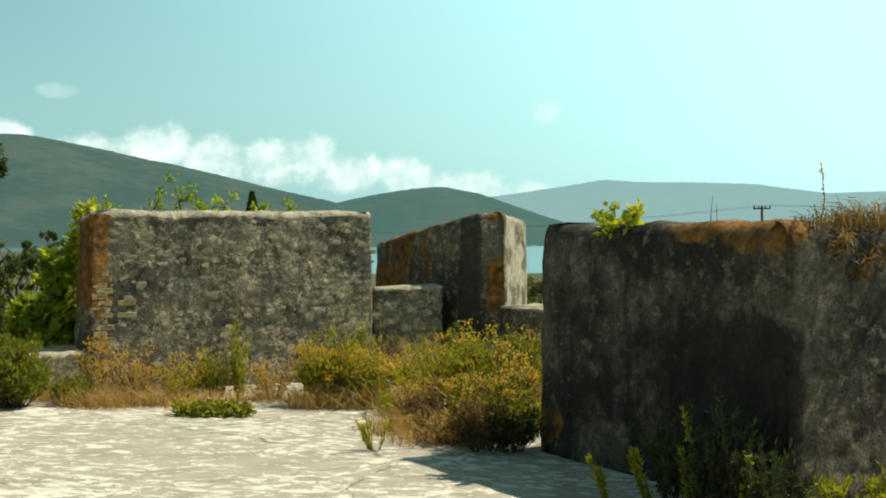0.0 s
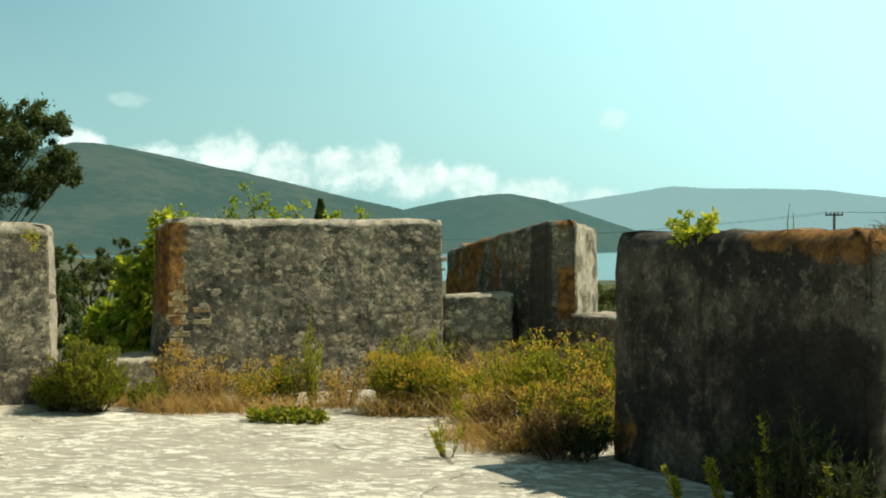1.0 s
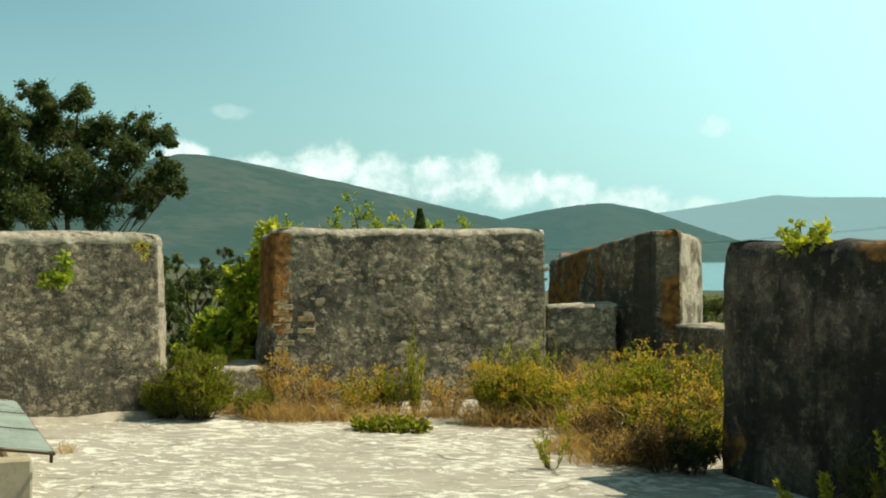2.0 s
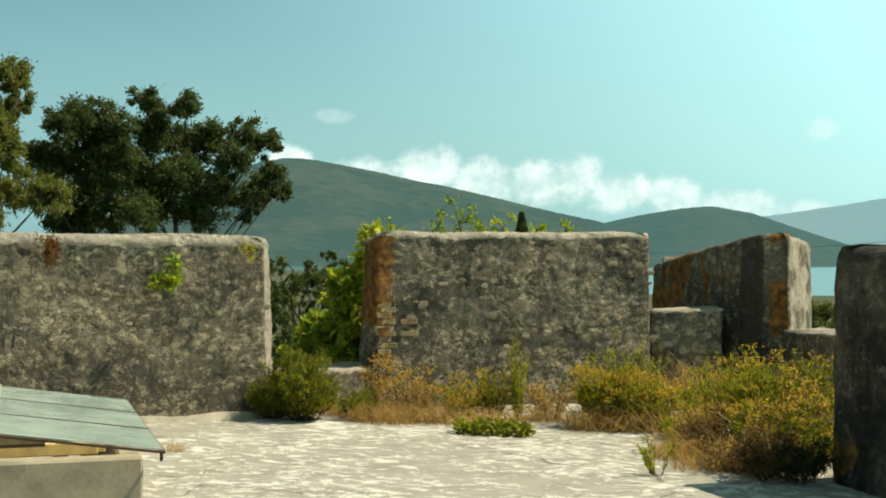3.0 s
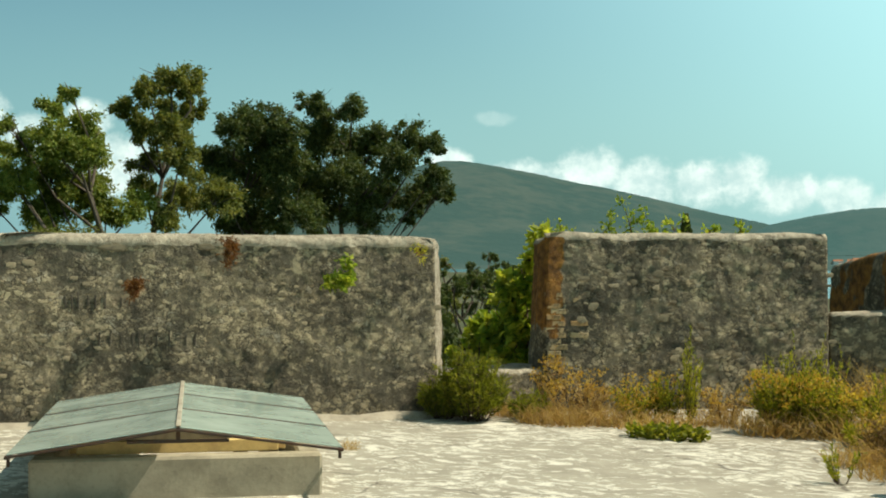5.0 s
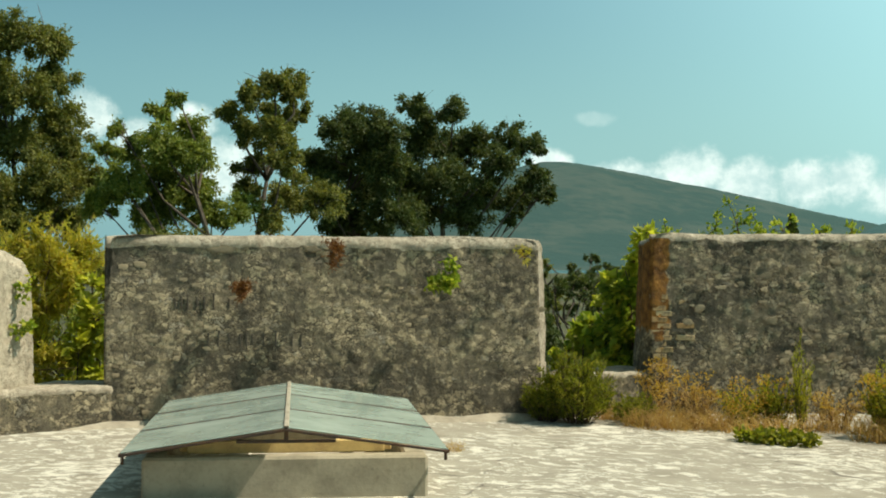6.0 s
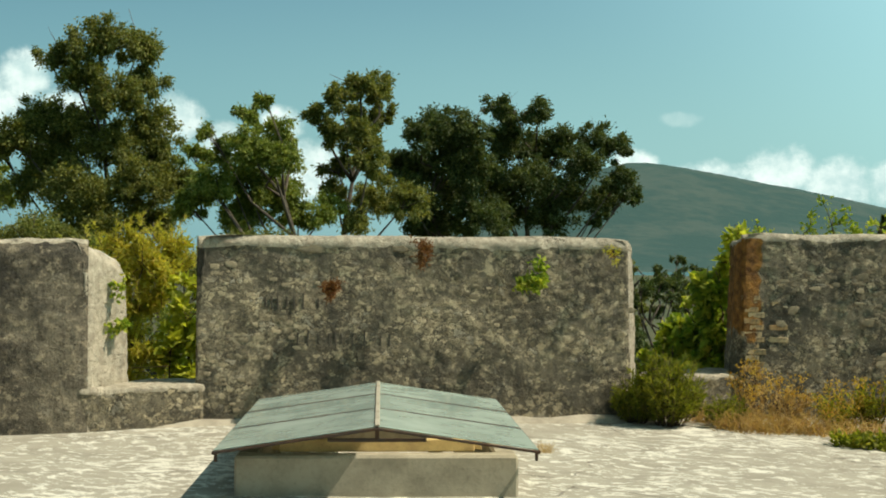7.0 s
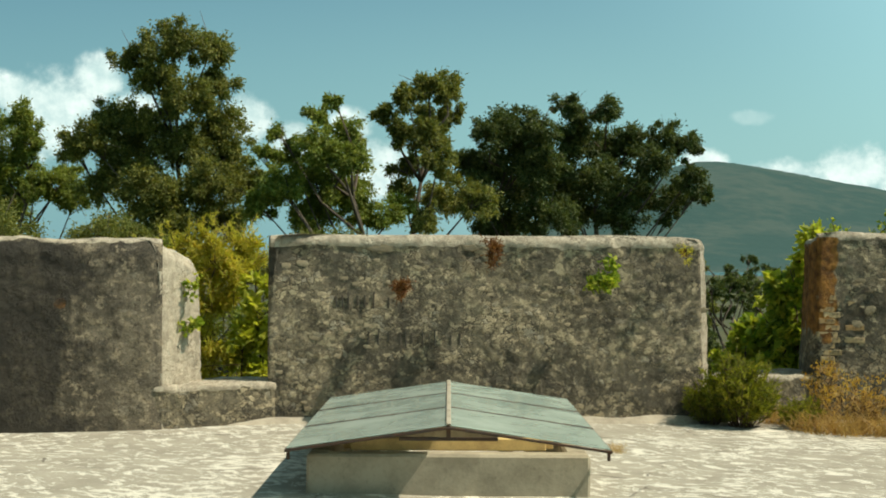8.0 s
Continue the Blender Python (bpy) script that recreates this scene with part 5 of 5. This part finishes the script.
for off in (-0.68, 0.68):
    for az, z in ((-40.0, 5.0), (11.4, 2.4)):
        s, a = Soup(), polar(-7.15, 116, 4.66) + Vector((off, 0, 0))
        b = polar(az, 138, z)
        s.tube([a.lerp(b, t / 12) + Vector((0, 0, -2.2 * (t / 12) * (1 - t / 12))) for t in range(13)], [0.012] * 13, 4)
        keep_world(s.make("wire", POLE_WOOD), wires)


def far_house(az, r, z, w, h, k):
    root = thing("house", *polar(az, r, z), "tiny white house on the far shore", "house", "far village", rz=az + 20 * (k % 3))
    part("wall", box((w, w * 0.8, h), pose(0, 0, h / 2), 0.05), WHITE_PAINT, root)
    bm = bmesh.new()
    v = [bm.verts.new(p) for p in ((-w * .55, -w * .45, h), (w * .55, -w * .45, h), (w * .55, w * .45, h), (-w * .55, w * .45, h), (-w * .55, 0, h * 1.4), (w * .55, 0, h * 1.4))]
    for f in ((0, 1, 5, 4), (2, 3, 4, 5), (0, 4, 3), (1, 2, 5), (3, 2, 1, 0)):
        bm.faces.new([v[i] for i in f])
    part("roof", bm, ROOF_TILE, root)


_rng = random.Random(7)
for k in range(16):
    far_house(_rng.uniform(7.6, 9.2), _rng.uniform(1960, 2010), -6.0 + _rng.uniform(0, 20) * 0.4, _rng.uniform(7, 12), _rng.uniform(5, 8), k)


# ---- old marks cut into merlon a, too worn to read ----
MARK = plain("cut_groove", (0.085, 0.075, 0.058), (0.06, 0.053, 0.042), 20.0, 0.95)
marks = thing("wall_inscription", -7.2, 7.2, 1.2, "worn dark strokes cut into the grey wall face", "inscription")
STROKES = [(0.70, 1.20), (0.76, 1.20), (0.82, 1.21), (0.91, 1.21), (0.98, 1.20), (1.07, 1.21), (1.22, 1.19), (1.02, 0.84), (1.12, 0.85), (1.22, 0.84), (1.33, 0.83), (1.39, 0.83), (1.45, 0.84), (1.56, 0.83), (1.68, 0.84), (1.84, 0.82), (1.93, 0.82)]
for k, (u, z) in enumerate(STROKES):
    d = Vector((3.29, 2.94, 0)).normalized()
    p = Vector((-8.22, 6.34, 0)) + d * u + Vector((d.y, -d.x, 0)) * (-0.08 * z / 1.85 + 0.004)
    ob = part("stroke", box((0.016, 0.012, 0.10 + 0.03 * (k % 3)), pose(p.x, p.y, z, 0, (k * 37 % 9) - 4, 41.8), 0.003), MARK)
    keep_world(ob, marks)


# ---- stones and bricks in the walls ----
def face_pieces(name, meshes, parent, a, b, zs, count, rng, lift, inset, top, keep=lambda u, z: True, tilt=6):
    a, b = Vector((*a, 0)), Vector((*b, 0))
    d = (b - a).normalized()
    out = Vector((d.y, -d.x, 0))
    length = (b - a).length
    turn = math.degrees(math.atan2(d.y, d.x))
    made = 0
    while made < count:
        u, z = rng.uniform(0.10, length - 0.10), rng.uniform(*zs)
        made += 1
        if not keep(u, z):
            continue
        p = a + d * u + out * (lift - inset * z / top)
        ob = new(name, meshes[rng.randrange(len(meshes))])
        ob.parent = parent
        s = rng.uniform(0.55, 1.35)
        ob.matrix_basis = pose(p.x, p.y, z, rng.uniform(-4, 4), rng.uniform(-tilt, tilt), turn) @ Matrix.Diagonal((s * rng.uniform(0.8, 1.3), 1.0, s * rng.uniform(0.7, 1.1), 1))


_rng = random.Random(11)
stone_meshes = chunk_meshes("stone", STONE, 10, _rng, 0.046, 0.0042, 0.032)
patchy = lambda shift: (lambda u, z: noise.noise((u * 1.1 + shift, z * 1.3, 0)) > -0.22)
face_pieces("stone", stone_meshes, merlon_a, (-8.22, 6.34), (-4.87, 9.36), (0.08, 1.70), 120, _rng, -0.001, 0.08, 1.88, patchy(3.0))
face_pieces("stone", stone_meshes, merlon_b, (-3.85, 10.29), (-1.31, 12.02), (0.10, 1.78), 140, _rng, -0.001, 0.08, 1.90, patchy(9.0))
brick_meshes = []
for k in range(5):
    bm = box((0.20, 0.05, 0.056), Matrix(), 0.006)
    for v in bm.verts:
        v.co += Vector((_rng.uniform(-.006, .006), _rng.uniform(-.002, .002), _rng.uniform(-.005, .005)))
    me = bpy.data.meshes.new("brick")
    bm.to_mesh(me)
    bm.free()
    me.materials.append(BRICK)
    brick_meshes.append(me)
for u, z, sx, sz in ((1.15, 1.74, 3.4, 1.7), (1.37, 1.76, 1.3, 1.6), (2.05, 1.74, 2.2, 1.2), (3.3, 1.76, 2.6, 1.2)):
    d = Vector((3.29, 2.94, 0)).normalized()
    p = Vector((-8.22, 6.34, 0)) + d * u + Vector((d.y, -d.x, 0)) * (-0.08 * z / 1.88 + 0.006)
    ob = new("stone", stone_meshes[_rng.randrange(10)])
    ob.parent = merlon_a
    ob.matrix_basis = pose(p.x, p.y, z, 0, 2, 42.0) @ Matrix.Diagonal((sx, 2.0, sz, 1))
for k in range(13):
    z = 0.50 + k * 0.063 + _rng.uniform(-0.006, 0.006)
    for u in (0.13, 0.36):
        if u > 0.3 and _rng.random() < 0.6:
            continue
        d = Vector((2.81, 1.87, 0)).normalized()
        p = Vector((-4.12, 10.15, 0)) + d * (u + (0.05 if k % 2 else 0.0)) + Vector((d.y, -d.x, 0)) * (-0.032 + _rng.uniform(-0.006, 0.004) - 0.08 * z / 1.9)
        ob = new("brick", brick_meshes[_rng.randrange(5)])
        ob.parent = merlon_b
        ob.matrix_basis = pose(p.x, p.y, z, 0, _rng.uniform(-2, 2), math.degrees(math.atan2(d.y, d.x))) @ Matrix.Diagonal((_rng.uniform(0.7, 1.05), 1, 1, 1))
